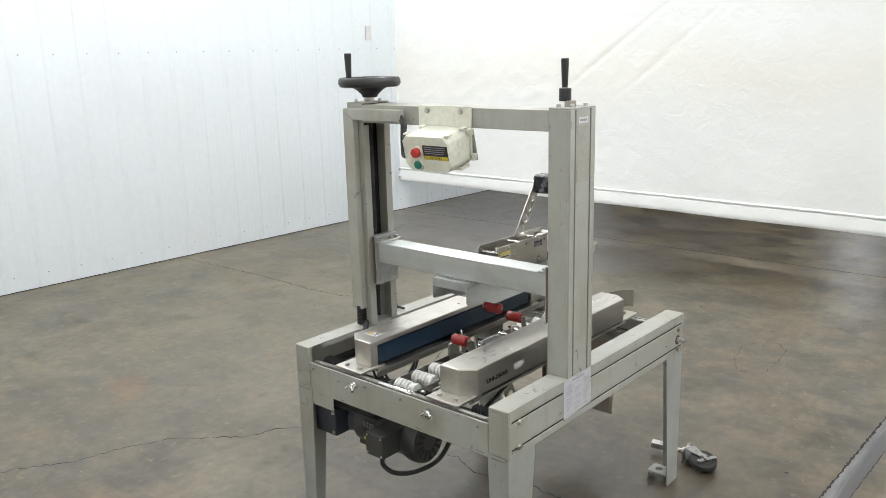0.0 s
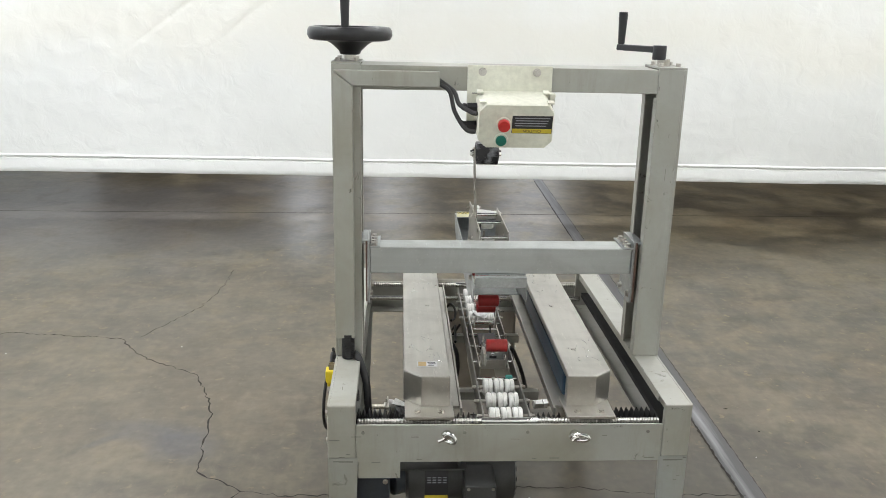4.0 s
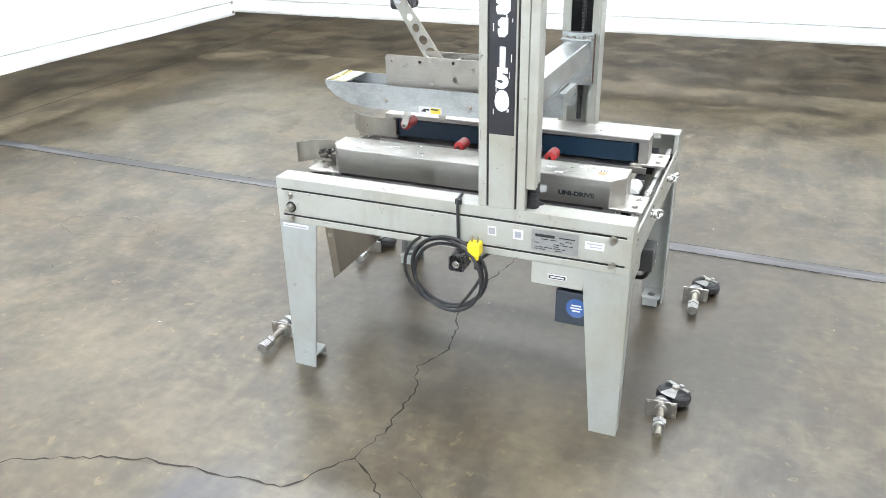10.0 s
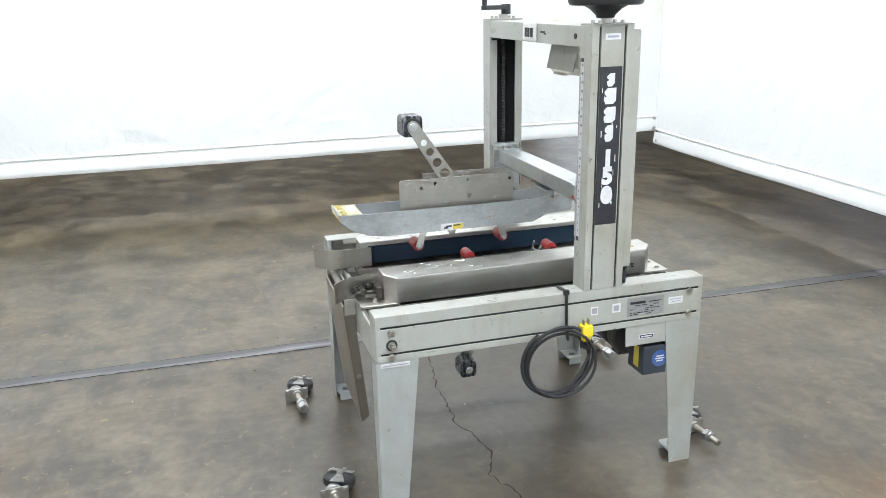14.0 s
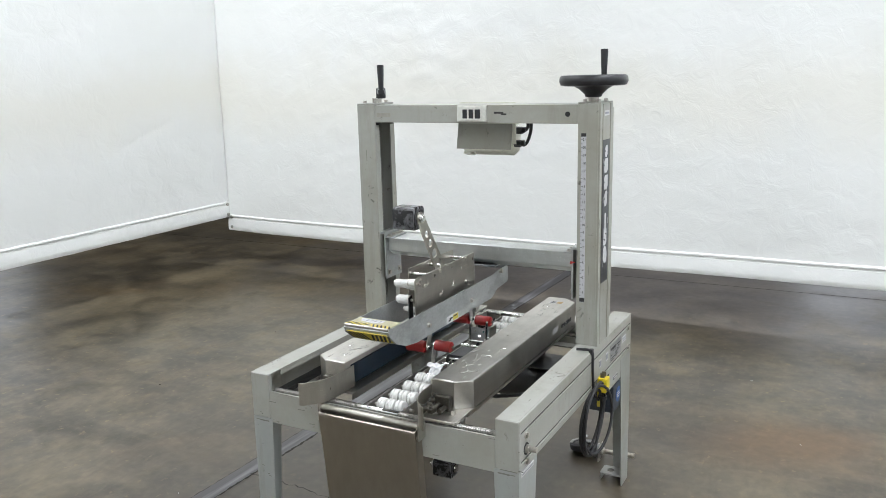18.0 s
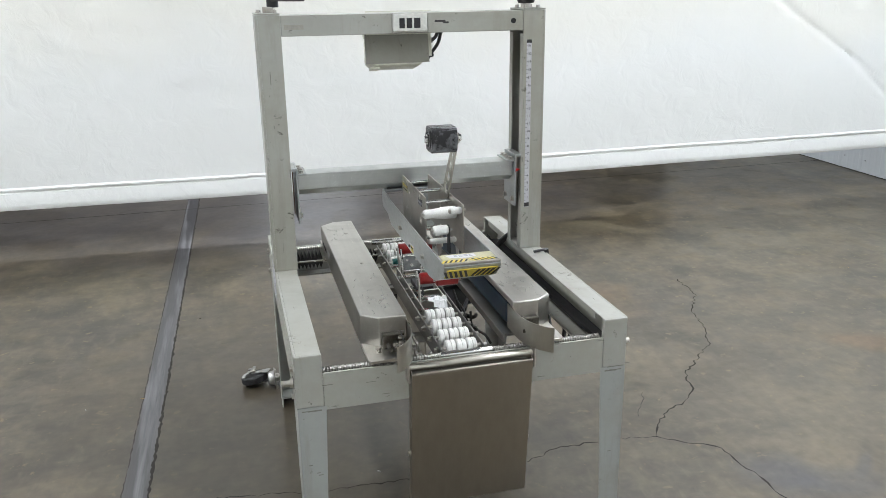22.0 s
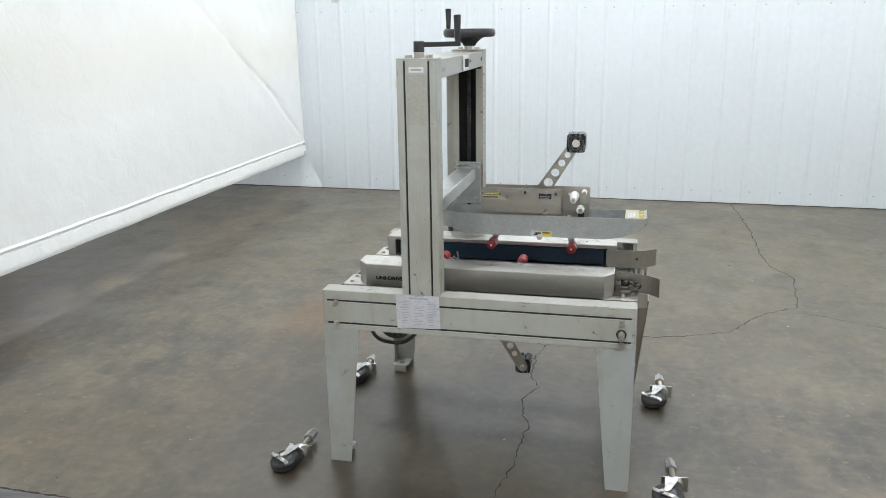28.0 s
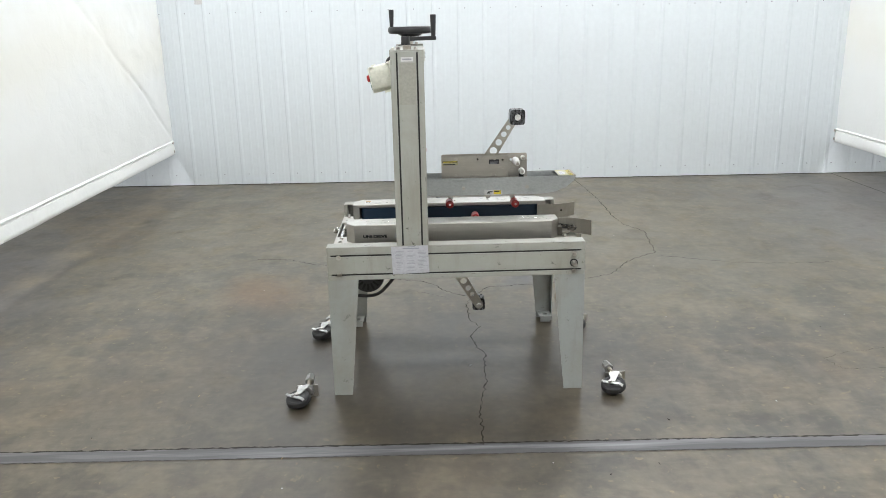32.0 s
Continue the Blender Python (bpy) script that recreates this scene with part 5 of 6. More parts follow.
for s, u in ((-1, TU0), (1, TU1)):
    def along(a, b, side=s):
        return (a, b) if side > 0 else (0.36 - b, 0.36 - a)
    st = part("side_sticker", box(*flip(s, abs(u), abs(u) + 0.0006), 0.142, 0.218, 0.768, 0.790, 0), PAPER, trough, "white and yellow pinch warning sticker")
    part("sticker_panel", box(*flip(s, abs(u) + 0.0006, abs(u) + 0.0010), *along(0.182, 0.215), 0.7705, 0.7875, 0), WARN, st)
    bars([(*along(0.152, 0.166), 0.774, 0.779), (*along(0.158, 0.178), 0.779, 0.784), (*along(0.184, 0.208), 0.781, 0.785)], INK, st, "x", u + s * 0.0012)
    for v in (0.05, 0.33):
        part("bolt", hexhead((u, v, 0.800), (s, 0, 0), 0.006, 0.008), BOLT, trough)

HU0, HU1 = -0.041, 0.040
headp = plate_with_holes([(-0.038, 0.80), (0.337, 0.80), (0.342, 0.805), (0.342, 0.928), (0.337, 0.934), (-0.038, 0.934), (-0.043, 0.928), (-0.043, 0.805)], [(0.05, 0.905, 0.006), (0.11, 0.87, 0.008), (0.18, 0.86, 0.006), (0.27, 0.905, 0.006)], "x", HU0, HU0 + 0.003)
head = part("tape_head", headp, HEADP, sealer, "stainless tape head between two side plates")
part("side_plate", plate_with_holes([(-0.043, 0.80), (0.245, 0.80), (0.245, 0.936), (-0.043, 0.936)], [(0.05, 0.905, 0.006), (0.19, 0.86, 0.007)], "x", HU1 - 0.003, HU1), HEADP, head)
for v, z, r in ((-0.03, 0.915, 0.005), (0.115, 0.922, 0.005), (0.225, 0.918, 0.005), (0.05, 0.83, 0.006), (0.14, 0.82, 0.006)):
    part("tie_rod", rod((HU0, v, z), (HU1, v, z), r, 12), CHROME, head)
for v, z in ((0.02, 0.925), (0.19, 0.925), (0.19, 0.85), (0.02, 0.85), (0.31, 0.92), (0.31, 0.82)):
    part("bolt", hexhead((HU0, v, z), (-1, 0, 0), 0.0055, 0.004), BOLT, head)
    if v < 0.23:
        part("bolt", hexhead((HU1, v, z), (1, 0, 0), 0.0055, 0.004), BOLT, head)
dl = part("danger_label", box(HU1, HU1 + 0.0006, -0.042, 0.028, 0.898, 0.918, 0), AGED, head, "worn yellow danger label")
bars([(-0.04, 0.026, 0.910, 0.917)], LABELBLK, dl, "x", HU1 + 0.0008)
bars([(-0.036, 0.022, 0.9115, 0.9155)], WARN, dl, "x", HU1 + 0.0012)
bars([(-0.036, 0.016, 0.900, 0.904)], INK, dl, "x", HU1 + 0.0008)
pl_ = part("maker_plate", box(HU1, HU1 + 0.0006, 0.165, 0.210, 0.900, 0.920, 0), LABELBLK, head, "small black plate")
bars([(0.169, 0.206, 0.907, 0.910), (0.169, 0.200, 0.902, 0.904)], GREYINK, pl_, "x", HU1 + 0.0008)
# white wrap rollers at the head's front
for v, z, ends, u0, u1 in ((0.288, 0.902, (0.0165, 0.0122), -0.034, 0.056), (0.312, 0.862, (0.0135, 0.0135), -0.004, 0.036), (0.322, 0.915, (0.010, 0.010), -0.038, -0.010), (0.270, 0.820, (0.008, 0.008), -0.038, 0.036)):
    r0, r1 = ends
    ro = part("wrap_roller", lathe([(r0 * 0.8, u0), (r0, u0 + 0.004), (r0, u0 + (u1 - u0) * 0.35), (r1, u0 + (u1 - u0) * 0.72), (r1, u1 - 0.004), (r1 * 0.75, u1)], (0, v, z), "x", 20), WHITEP, head, "white nylon tape roller", True)
    part("axle", rod((u0 - 0.012, v, z), (u1 + 0.006, v, z), 0.0045, 10), BOLT, ro)
    part("axle_nut", rod((u1, v, z), (u1 + 0.004, v, z), 0.0075, 6), BOLT, ro)
part("roller_bracket", prism([(0.300, 0.800), (0.325, 0.800), (0.322, 0.870), (0.304, 0.874)], "x", -0.008, -0.005), SLOT, head, "dark upright roller bracket")
part("knife_link", sweep([(0.0, 0.245, 0.86), (0.0, 0.262, 0.80)], 0.004, 8), BOLT, head)


def tape_arm(parent, p0, p1, u, core_u0, core_u1, rr):
    """The drilled arm that carries the tape core; p0 its foot, p1 the core's middle, both (v, z)."""
    a, b = Vector(p0), Vector(p1)
    d = (b - a).normalized()
    n = Vector((-d.y, d.x))
    w0, w1 = 0.026, 0.019
    out = [a + n * w0, b + n * w1] + [b + w1 * (d * math.sin(t) + n * math.cos(t)) for t in (0.6, 1.2, 1.8, 2.4)] + [b - n * w1, a - n * w0]
    L = (b - a).length
    holes = [((a + d * L * k)[0], (a + d * L * k)[1], r) for k, r in ((0.17, 0.0165), (0.37, 0.0145), (0.56, 0.0125), (0.72, 0.0105))]
    arm_ = part("tape_arm", plate_with_holes([tuple(p) for p in out], holes, "x", u, u + 0.004), FLARE, parent, "steel arm with four round holes")
    oc, hs, cr = [], rr * 0.80, 0.011
    for k in range(4):
        for dd in (0, 30, 60, 90):
            t = radians(k * 90 + dd)
            q = radians(k * 90 + 45)
            oc.append((p1[0] + (hs - cr) * math.sqrt(2) * math.cos(q) + cr * math.cos(t), p1[1] + (hs - cr) * math.sqrt(2) * math.sin(q) + cr * math.sin(t)))
    core = part("tape_core", prism(oc, "x", core_u0, core_u1, 0.002), TAPED, arm_, "black tape core hub wound with crinkled tape", True)
    for w, o in ((core_u1, 0.0025), (core_u0, -0.0025)):
        part("hub_ring", ring_lathe([(hs * 0.62, w), (hs * 0.62, w + o), (hs * 0.82, w + o), (hs * 0.82, w)], (0, *p1), "x", 24), BLACK, core, "", True)
    lo, hi = min(u, core_u0), max(u + 0.004, core_u1)
    bm = rod((lo - 0.008, *p1), (hi + 0.010, *p1), 0.0055, 12)
    for w, o in ((lo, -1), (hi, 1)):
        rod((w + o * 0.0005, *p1), (w + o * 0.005, *p1), 0.0135, 20, bm=bm)
        rod((w + o * 0.004, *p1), (w + o * 0.011, *p1), 0.009, 6, bm=bm)
    part("core_axle", bm, CHROME, arm_, "bright axle with nuts", True)


tape_arm(head, (0.170, 0.915), (0.291, 1.101), -0.037, -0.030, 0.038, 0.041)

# red rollers that press the tape
def press_roller(parent, v, z, u0, u1, foot_v, foot_z, arm_u):
    ro = part("press_roller", lathe([(0.012, u0), (0.0175, u0 + 0.0025), (0.0175, u1 - 0.0025), (0.012, u1)], (0, v, z), "x", 22), RED, parent, "red urethane press roller", True)
    part("axle", rod((min(u0, arm_u) - 0.004, v, z), (max(u1, arm_u) + 0.006, v, z), 0.005, 10), CHROME, ro)
    a, b = Vector((foot_v, foot_z)), Vector((v, z))
    d = (b - a).normalized()
    n = Vector((-d.y, d.x)) * 0.011
    out = [a + n, b + n, b + d * 0.010 + n * 0.4, b + d * 0.010 - n * 0.4, b - n, a - n]
    part("roller_arm", prism([tuple(p) for p in out], "x", arm_u, arm_u + 0.003), STEEL, ro, "bent steel roller arm")


press_roller(head, -0.010, 0.718, -0.038, 0.024, 0.020, 0.810, -0.046)
press_roller(head, 0.284, 0.714, -0.038, 0.024, 0.252, 0.810, -0.046)
part("knife_guard", prism([(0.12, 0.812), (0.205, 0.812), (0.172, 0.736), (0.158, 0.732)], "x", -0.02, -0.017), HEADP, head, "steel knife guard")

# lower tape head and the skate-wheel bed
bed = part("wheel_bed", box(-0.062, -0.058, -0.470, 0.470, 0.535, 0.588, 0.0008), BEDS, sealer, "skate-wheel bed between the belts")
part("bed_rail", box(0.052, 0.056, -0.470, 0.470, 0.535, 0.588, 0.0008), BEDS, bed)
for v in (-0.444, -0.365, -0.286, 0.212, 0.285, 0.358, 0.430):
    part("axle", rod((-0.074, v, 0.576), (0.068, v, 0.576), 0.005, 10), BOLT, bed)
    for k in range(3):
        u = -0.044 + 0.0285 * k
        part("skate_wheel", ring_lathe([(0.006, u), (0.0195, u), (0.0220, u + 0.003), (0.0220, u + 0.0105), (0.0198, u + 0.0115), (0.0198, u + 0.0130), (0.0220, u + 0.0140), (0.0220, u + 0.0215), (0.0195, u + 0.0245), (0.006, u + 0.0245)], (0, v, 0.576), "x", 20), WHITEP, bed, "", True)
    part("nut", rod((0.0565, v, 0.576), (0.063, v, 0.576), 0.008, 6), BOLT, bed)
for v in (-0.24, -0.13, -0.02, 0.06, 0.16):
    part("cross_rod", rod((-0.058, v, 0.578), (0.052, v, 0.578), 0.005, 10), CHROME, bed)
low = part("lower_tape_head", plate_with_holes([(-0.20, 0.44), (0.19, 0.44), (0.19, 0.595), (-0.20, 0.595)], [(-0.1, 0.5, 0.007), (0.05, 0.52, 0.009), (0.12, 0.56, 0.006)], "x", -0.046, -0.043), STEEL, sealer, "stainless lower tape head in the bed")
part("side_plate", plate_with_holes([(-0.20, 0.44), (0.19, 0.44), (0.19, 0.59), (-0.20, 0.59)], [(-0.1, 0.5, 0.007), (0.05, 0.52, 0.009)], "x", 0.034, 0.037), STEEL, low)
press_roller(low, -0.192, 0.655, -0.030, 0.029, -0.165, 0.585, 0.031)
press_roller(low, 0.105, 0.655, -0.030, 0.029, 0.125, 0.585, 0.031)
part("bracket", box(-0.038, -0.030, -0.215, -0.165, 0.60, 0.640, 0.001), STEEL, low)
part("bracket", box(-0.040, 0.028, -0.172, -0.168, 0.575, 0.602, 0.001), STEEL, low)
part("bush", rod((0.018, -0.262, 0.590), (0.036, -0.262, 0.590), 0.0095, 14), TEAL, low, "teal bush")
bm = bmesh.new()
rnd = random.Random(5)
rows = []
for a in range(6):
    v = 0.142 + 0.0105 * a
    rows.append([bm.verts.new((-0.034 + 0.0105 * b + rnd.uniform(-0.003, 0.003), v + rnd.uniform(-0.004, 0.004), 0.606 + 0.018 * math.sin(a * 0.62) - 0.0022 * a + rnd.uniform(-0.006, 0.006))) for b in range(6)])
for p, q in zip(rows, rows[1:]):
    for b in range(5):
        if (rows.index(p), b) not in ((0, 0), (4, 4), (0, 4)):
            bm.faces.new((p[b], p[b + 1], q[b + 1], q[b]))
crumple = part("crumpled_label", bm, PAPER, low, "crumpled white label")
mod = crumple.modifiers.new("thickness", "SOLIDIFY")
mod.thickness = 0.0006
for k, (v, z) in enumerate(((-0.135, 0.604), (-0.105, 0.598), (-0.075, 0.607), (0.06, 0.606), (0.135, 0.602))):
    part("link", prism([(v - 0.018, z - 0.020), (v - 0.010, z + 0.004), (v + 0.004, z + 0.006), (v + 0.014, z - 0.018)], "x", -0.034 + 0.014 * (k % 4), -0.031 + 0.014 * (k % 4)), (STEEL, SLOT)[k % 2], low, "small steel link")
    part("link_pin", rod((-0.040, v, z - 0.006), (0.030, v, z - 0.006), 0.0035, 8), CHROME, low)
pb = part("pierced_bracket", plate_with_holes([(-0.034, 0.592), (0.026, 0.592), (0.026, 0.640), (0.012, 0.644), (-0.034, 0.640)], [(-0.020, 0.630, 0.004), (0.010, 0.630, 0.004), (-0.005, 0.612, 0.006)], "y", -0.150, -0.147), GALV, low, "pierced bright bracket")
bars([(-0.014, 0.006, 0.598, 0.606)], INK, pb, "y", -0.1505)
for u in (-0.036, 0.026):
    part("arm_post", rod((u, -0.135, 0.58), (u + 0.004, -0.150, 0.668), 0.004, 8), CHROME, low)
part("knife_cover", box(-0.032, 0.020, -0.06, 0.03, 0.585, 0.600, 0.001), BLACK, low)
part("spring", lathe([(0.006 if k % 2 else 0.0045, -0.08 + 0.003 * k) for k in range(50)], (0.010, 0, 0.575), "y", 8), CHROME, low)
yl = part("label", box(0.0372, 0.0378, 0.08, 0.12, 0.530, 0.556, 0), WARN, low, "yellow label")
tape_arm(low, (0.005, 0.435), (0.115, 0.245), 0.036, -0.034, 0.032, 0.036)
for e in (-1, 1):
    part("head_hanger", box(-0.12, 0.12, e * 0.20 - 0.012, e * 0.20 + 0.012, 0.500, 0.524, 0.001), PAINT, sealer, "cross rail under the bed")

# motor, gearbox and switch box under the outfeed end
MZ = 0.387
MV = -0.391
mt = part("motor", lathe([(0.040, -0.250), (0.062, -0.247), (0.069, -0.240), (0.069, -0.205), (0.067, -0.202), (0.067, -0.040), (0.070, -0.030), (0.074, -0.010), (0.074, 0.014), (0.069, 0.027), (0.056, 0.031), (0.028, 0.031)], (0.0, MV, MZ), "x", 36), MOTOR, sealer, "dark grey electric motor", True)
for k in range(14):
    bm = bmesh.new()
    bmesh.ops.create_cube(bm, size=1, matrix=pose(0.0312, MV, MZ, 360 * k / 14) @ pose(0, 0, 0.044) @ Matrix.Diagonal((0.002, 0.010, 0.030, 1)))
    part("vent", bm, SLOT, mt)
cbx = part("conduit_box", box(-0.105, -0.030, -0.534, -0.430, 0.362, 0.436, 0.004), MOTOR, mt, "square wiring box")
for u in (-0.097, -0.038):
    for z in (0.370, 0.428):
        part("screw", rod((u, -0.5335, z), (u, -0.536, z), 0.004, 8), BOLT, cbx)
part("rating_plate", lathe([(0.0673, -0.200), (0.0678, -0.199), (0.0678, -0.142), (0.0673, -0.141)], (0, MV, MZ), "x", 36), LABELBLK, mt, "dark rating label wrapped round the motor", True)
bars([(-0.194 + 0.013 * (k % 4), -0.185 + 0.013 * (k % 4), 0.398 + 0.007 * (k // 4), 0.401 + 0.007 * (k // 4)) for k in range(12)], GREYINK, mt, "y", -0.4592)
part("caution_label", box(-0.200, -0.142, -0.4530, -0.4500, 0.350, 0.359, 0), WARN, mt, "yellow caution strip")
part("tag", box(-0.170, -0.138, -0.4530, -0.4520, 0.313, 0.350, 0), PAPER, mt, "hanging paper tag")
part("foot_rail", box(-0.238, -0.190, -0.438, -0.350, 0.318, 0.332, 0.002), MOTOR, mt)
part("motor_lead", sweep(curve_points([(-0.055, -0.510, 0.364), (-0.052, -0.514, 0.332), (-0.026, -0.490, 0.303), (0.010, -0.435, 0.296), (0.032, -0.345, 0.312), (0.038, -0.265, 0.395)]), 0.0075, 10), RUBBER, mt, "black flexible lead", True)
gb = part("gearbox", box(-0.385, -0.287, -0.494, -0.385, 0.346, 0.438, 0.005), GEAR, sealer, "blue-grey worm gearbox")
for z in (0.358, 0.426):
    part("gear_bolt", hexhead((-0.298, -0.494, z), (0, -1, 0), 0.005, 0.005), BOLT, gb)
part("gear_flange", rod((-0.2868, -0.420, MZ), (-0.2402, -0.400, MZ), 0.042, 24, bev=0.002), GEAR, gb, "", True)
# plate and hangers get the motor's dark grey in place of the gap's shade
hg = part("motor_plate", box(-0.39, -0.10, -0.49, -0.33, 0.452, 0.457, 0.001), MOTOR, sealer, "motor mounting plate, darkened for the shade of the gap under the beam")
for u in (-0.38, -0.12):
    part("hanger", box(u, u + 0.006, -0.48, -0.34, 0.4575, 0.512, 0), MOTOR, hg)
part("apron", box(-0.362, -0.262, -0.5205, -0.5175, 0.452, 0.496, 0.001), PAINT, hg, "grey hanging apron plate")
swp = part("switch_panel", box(-0.432, -0.427, -0.402, -0.262, 0.442, 0.512, 0.001), PAINT, sealer, "grey hanging panel with a black label")
part("panel_label", box(-0.4328, -0.4320, -0.358, -0.308, 0.462, 0.476, 0), PAPER, swp)
bars([(-0.356, -0.310, 0.464, 0.474)], LABELBLK, swp, "x", -0.4330)
bars([(-0.352, -0.314, 0.467, 0.471)], PAPER, swp, "x", -0.4335)
swb = part("switch_box", box(-0.428, -0.336, -0.413, -0.330, 0.332, 0.428, 0.003), GEAR, sealer, "grey-blue switch box with a round blue sticker")
part("box_hanger", box(-0.40, -0.36, -0.39, -0.345, 0.4285, 0.446, 0), GEAR, swb)
part("round_sticker", rod((-0.4278, -0.388, 0.384), (-0.4290, -0.388, 0.384), 0.028, 28), BLUELBL, swb, "round blue and white sticker")
bars([(-0.401, -0.375, 0.390, 0.394), (-0.404, -0.372, 0.382, 0.386), (-0.399, -0.377, 0.374, 0.378)], PAPER, swb, "x", -0.4293)
part("side_label", box(-0.40, -0.37, -0.3298, -0.3292, 0.348, 0.418, 0), WARN, swb, "yellow warning label") 

part("inner_lead", sweep(curve_points([(-0.26, -0.30, 0.47), (-0.18, -0.16, 0.43), (-0.10, -0.02, 0.46), (-0.09, 0.06, 0.52), (-0.12, 0.14, 0.53), (-0.16, 0.06, 0.50)]), 0.006, 10), RUBBER, sealer, "black lead looped under the bed", True)
part("inner_lead", sweep(curve_points([(0.03, -0.34, 0.44), (0.09, -0.22, 0.44), (0.10, -0.08, 0.49), (0.085, 0.04, 0.53), (0.07, 0.12, 0.52)]), 0.006, 10), RUBBER, sealer, "black lead looped under the bed", True)

for n, ctrl in enumerate((
        ((-0.098, 0.02, 0.575), (-0.094, 0.08, 0.560), (-0.090, 0.15, 0.566), (-0.086, 0.21, 0.550), (-0.092, 0.25, 0.520)),
        ((-0.100, 0.20, 0.572), (-0.085, 0.26, 0.556), (-0.080, 0.31, 0.566), (-0.092, 0.36, 0.570), (-0.104, 0.38, 0.550)),
        ((-0.078, 0.13, 0.585), (-0.083, 0.17, 0.555), (-0.095, 0.20, 0.520)))):
    part("bed_wire", sweep(curve_points(ctrl), 0.0038, 8), RUBBER, sealer, "thin black wire beside the wheel bed", True)

# slide panel at the infeed end with its roller
pth = [(0.520, 0.178), (0.523, 0.20), (0.563, 0.574), (0.5625, 0.579), (0.559, 0.5815)]
slide = part("infeed_panel", sheet(pth, "x", -0.155, 0.157, 0.0022), PANEL, sealer, "brown-tinted stainless sheet hanging at the infeed end")
for u in (-0.155, 0.155):
    ed = [(0.520, 0.178), (0.563, 0.580), (0.545, 0.590), (0.530, 0.575), (0.496, 0.200)]
    part("panel_edge", prism(ed, "x", u, u + 0.002), PANEL, slide)
    for v, z in ((0.548, 0.562), (0.523, 0.34)):
        part("screw", hexhead((u if u < 0 else u + 0.002, v, z), (-1 if u < 0 else 1, 0, 0), 0.006, 0.006), BOLT, slide)
part("lead_roller", rod((-0.160, 0.538, 0.588), (0.162, 0.538, 0.588), 0.0105, 18, bev=0.001), FLARE, slide, "steel lead-in roller", True)
for u in (-0.164, 0.160):
    part("roller_bracket", box(u, u + 0.004, 0.524, 0.558, 0.555, 0.606, 0.001), STEEL, slide)

# nameplate, stickers, cable and maker's sheet
npl = part("nameplate", box(-HW - 0.0008, -HW, -0.386, -0.260, 0.541, 0.601, 0), PLATE, sealer, "engraved grey nameplate with worn print")
bars([(-0.322, -0.270, 0.581, 0.589), (-0.376, -0.334, 0.583, 0.586)], INK, npl, "x", -HW - 0.0009)
rnd = random.Random(9)
for r in range(6):
    z, v = 0.5745 - 0.0058 * r, -0.269
    while v > -0.366:
        w = rnd.uniform(0.008, 0.020)
        if rnd.random() < 0.75:
            bars([(v - w, v, z, z + 0.0022)], GREYINK if rnd.random() < 0.4 else INK, npl, "x", -HW - 0.0009)
        v -= w + 0.004
for v, w, h in ((-0.150, 0.024, 0.026), (-0.223, 0.028, 0.028), (-0.427, 0.050, 0.022)):
    st = part("sticker", box(-HW - 0.0007, -HW, v - w / 2, v + w / 2, 0.577 - h / 2, 0.577 + h / 2, 0), PAPER, sealer, "small white sticker")
    if w < 0.04:
        bars([(v - 0.009, v + 0.009, 0.568, 0.586)], GREYINK, st, "x", -HW - 0.0009)
    else:
        bars([(v - 0.02, v + 0.02, 0.580, 0.583), (v - 0.018, v + 0.012, 0.572, 0.575)], GREYINK, st, "x", -HW - 0.0009)
st = part("sticker", box(-HW - 0.0007, -HW + 0.0012, 0.425, 0.510, 0.490, 0.502, 0), PAPER, sealer, "narrow white sticker on the leg")
bars([(0.43, 0.505, 0.494, 0.497)], GREYINK, st, "x", -HW - 0.0009)
shp = [(-0.262, 0.643), (-0.114, 0.646), (-0.110, 0.532), (-0.258, 0.527)]
mks = part("spec_sheet", prism([(a, b) for a, b in shp], "x", HW + 0.0004, HW + 0.0010), SHEETP, sealer, "taped white paper sheet of small print")
rows = [(-0.215, -0.150, 0.632, 0.637), (-0.195, -0.165, 0.640, 0.643)]
rnd = random.Random(21)
for c in range(3):
    for r in range(15):
        if rnd.random() < 0.86:
            v = -0.246 + 0.045 * c + rnd.uniform(0, 0.006)
            rows.append((v, v + rnd.uniform(0.018, 0.037), 0.622 - 0.0057 * r, 0.6238 - 0.0057 * r))
bars(rows, GREYINK, mks, "x", HW + 0.0012)

# coiled mains lead tied to the beam
cc = Vector((-HW - 0.016, -0.018, 0.443))
lead = []
for k in range(int(3.45 * 40)):
    a = -2 * math.pi * k / 40 + 1.0
    turn = k / 40
    wob = 0.009 * math.sin(turn * 2.1 + 0.6) + 0.005 * math.sin(a * 1.3)
    lead.append((cc.x - 0.006 - 0.015 * math.sin(a + 0.5 * turn) * math.sin(turn * 1.7) - 0.010 * math.cos(turn * 2.4), cc.y + (0.108 + wob) * math.cos(a) - 0.006 * turn, cc.z + (0.106 + wob) * math.sin(a) - 0.004 * turn))
cord = part("mains_lead", sweep(lead, 0.0046, 10), RUBBER, sealer, "coiled black mains lead", True)
part("lead_tail", sweep(curve_points([lead[-1], (-HW - 0.02, -0.125, 0.44), (-HW - 0.018, -0.115, 0.49), (-HW - 0.02, -0.112, 0.512)]), 0.0046, 10), RUBBER, cord, "", True)
part("lead_tail", sweep(curve_points([(-HW - 0.012, -0.105, 0.47), (-HW + 0.02, -0.125, 0.490), (-HW + 0.05, -0.18, 0.520), (-0.375, -0.26, 0.500), (-0.365, -0.325, 0.44)]), 0.0046, 10), RUBBER, cord, "", True)
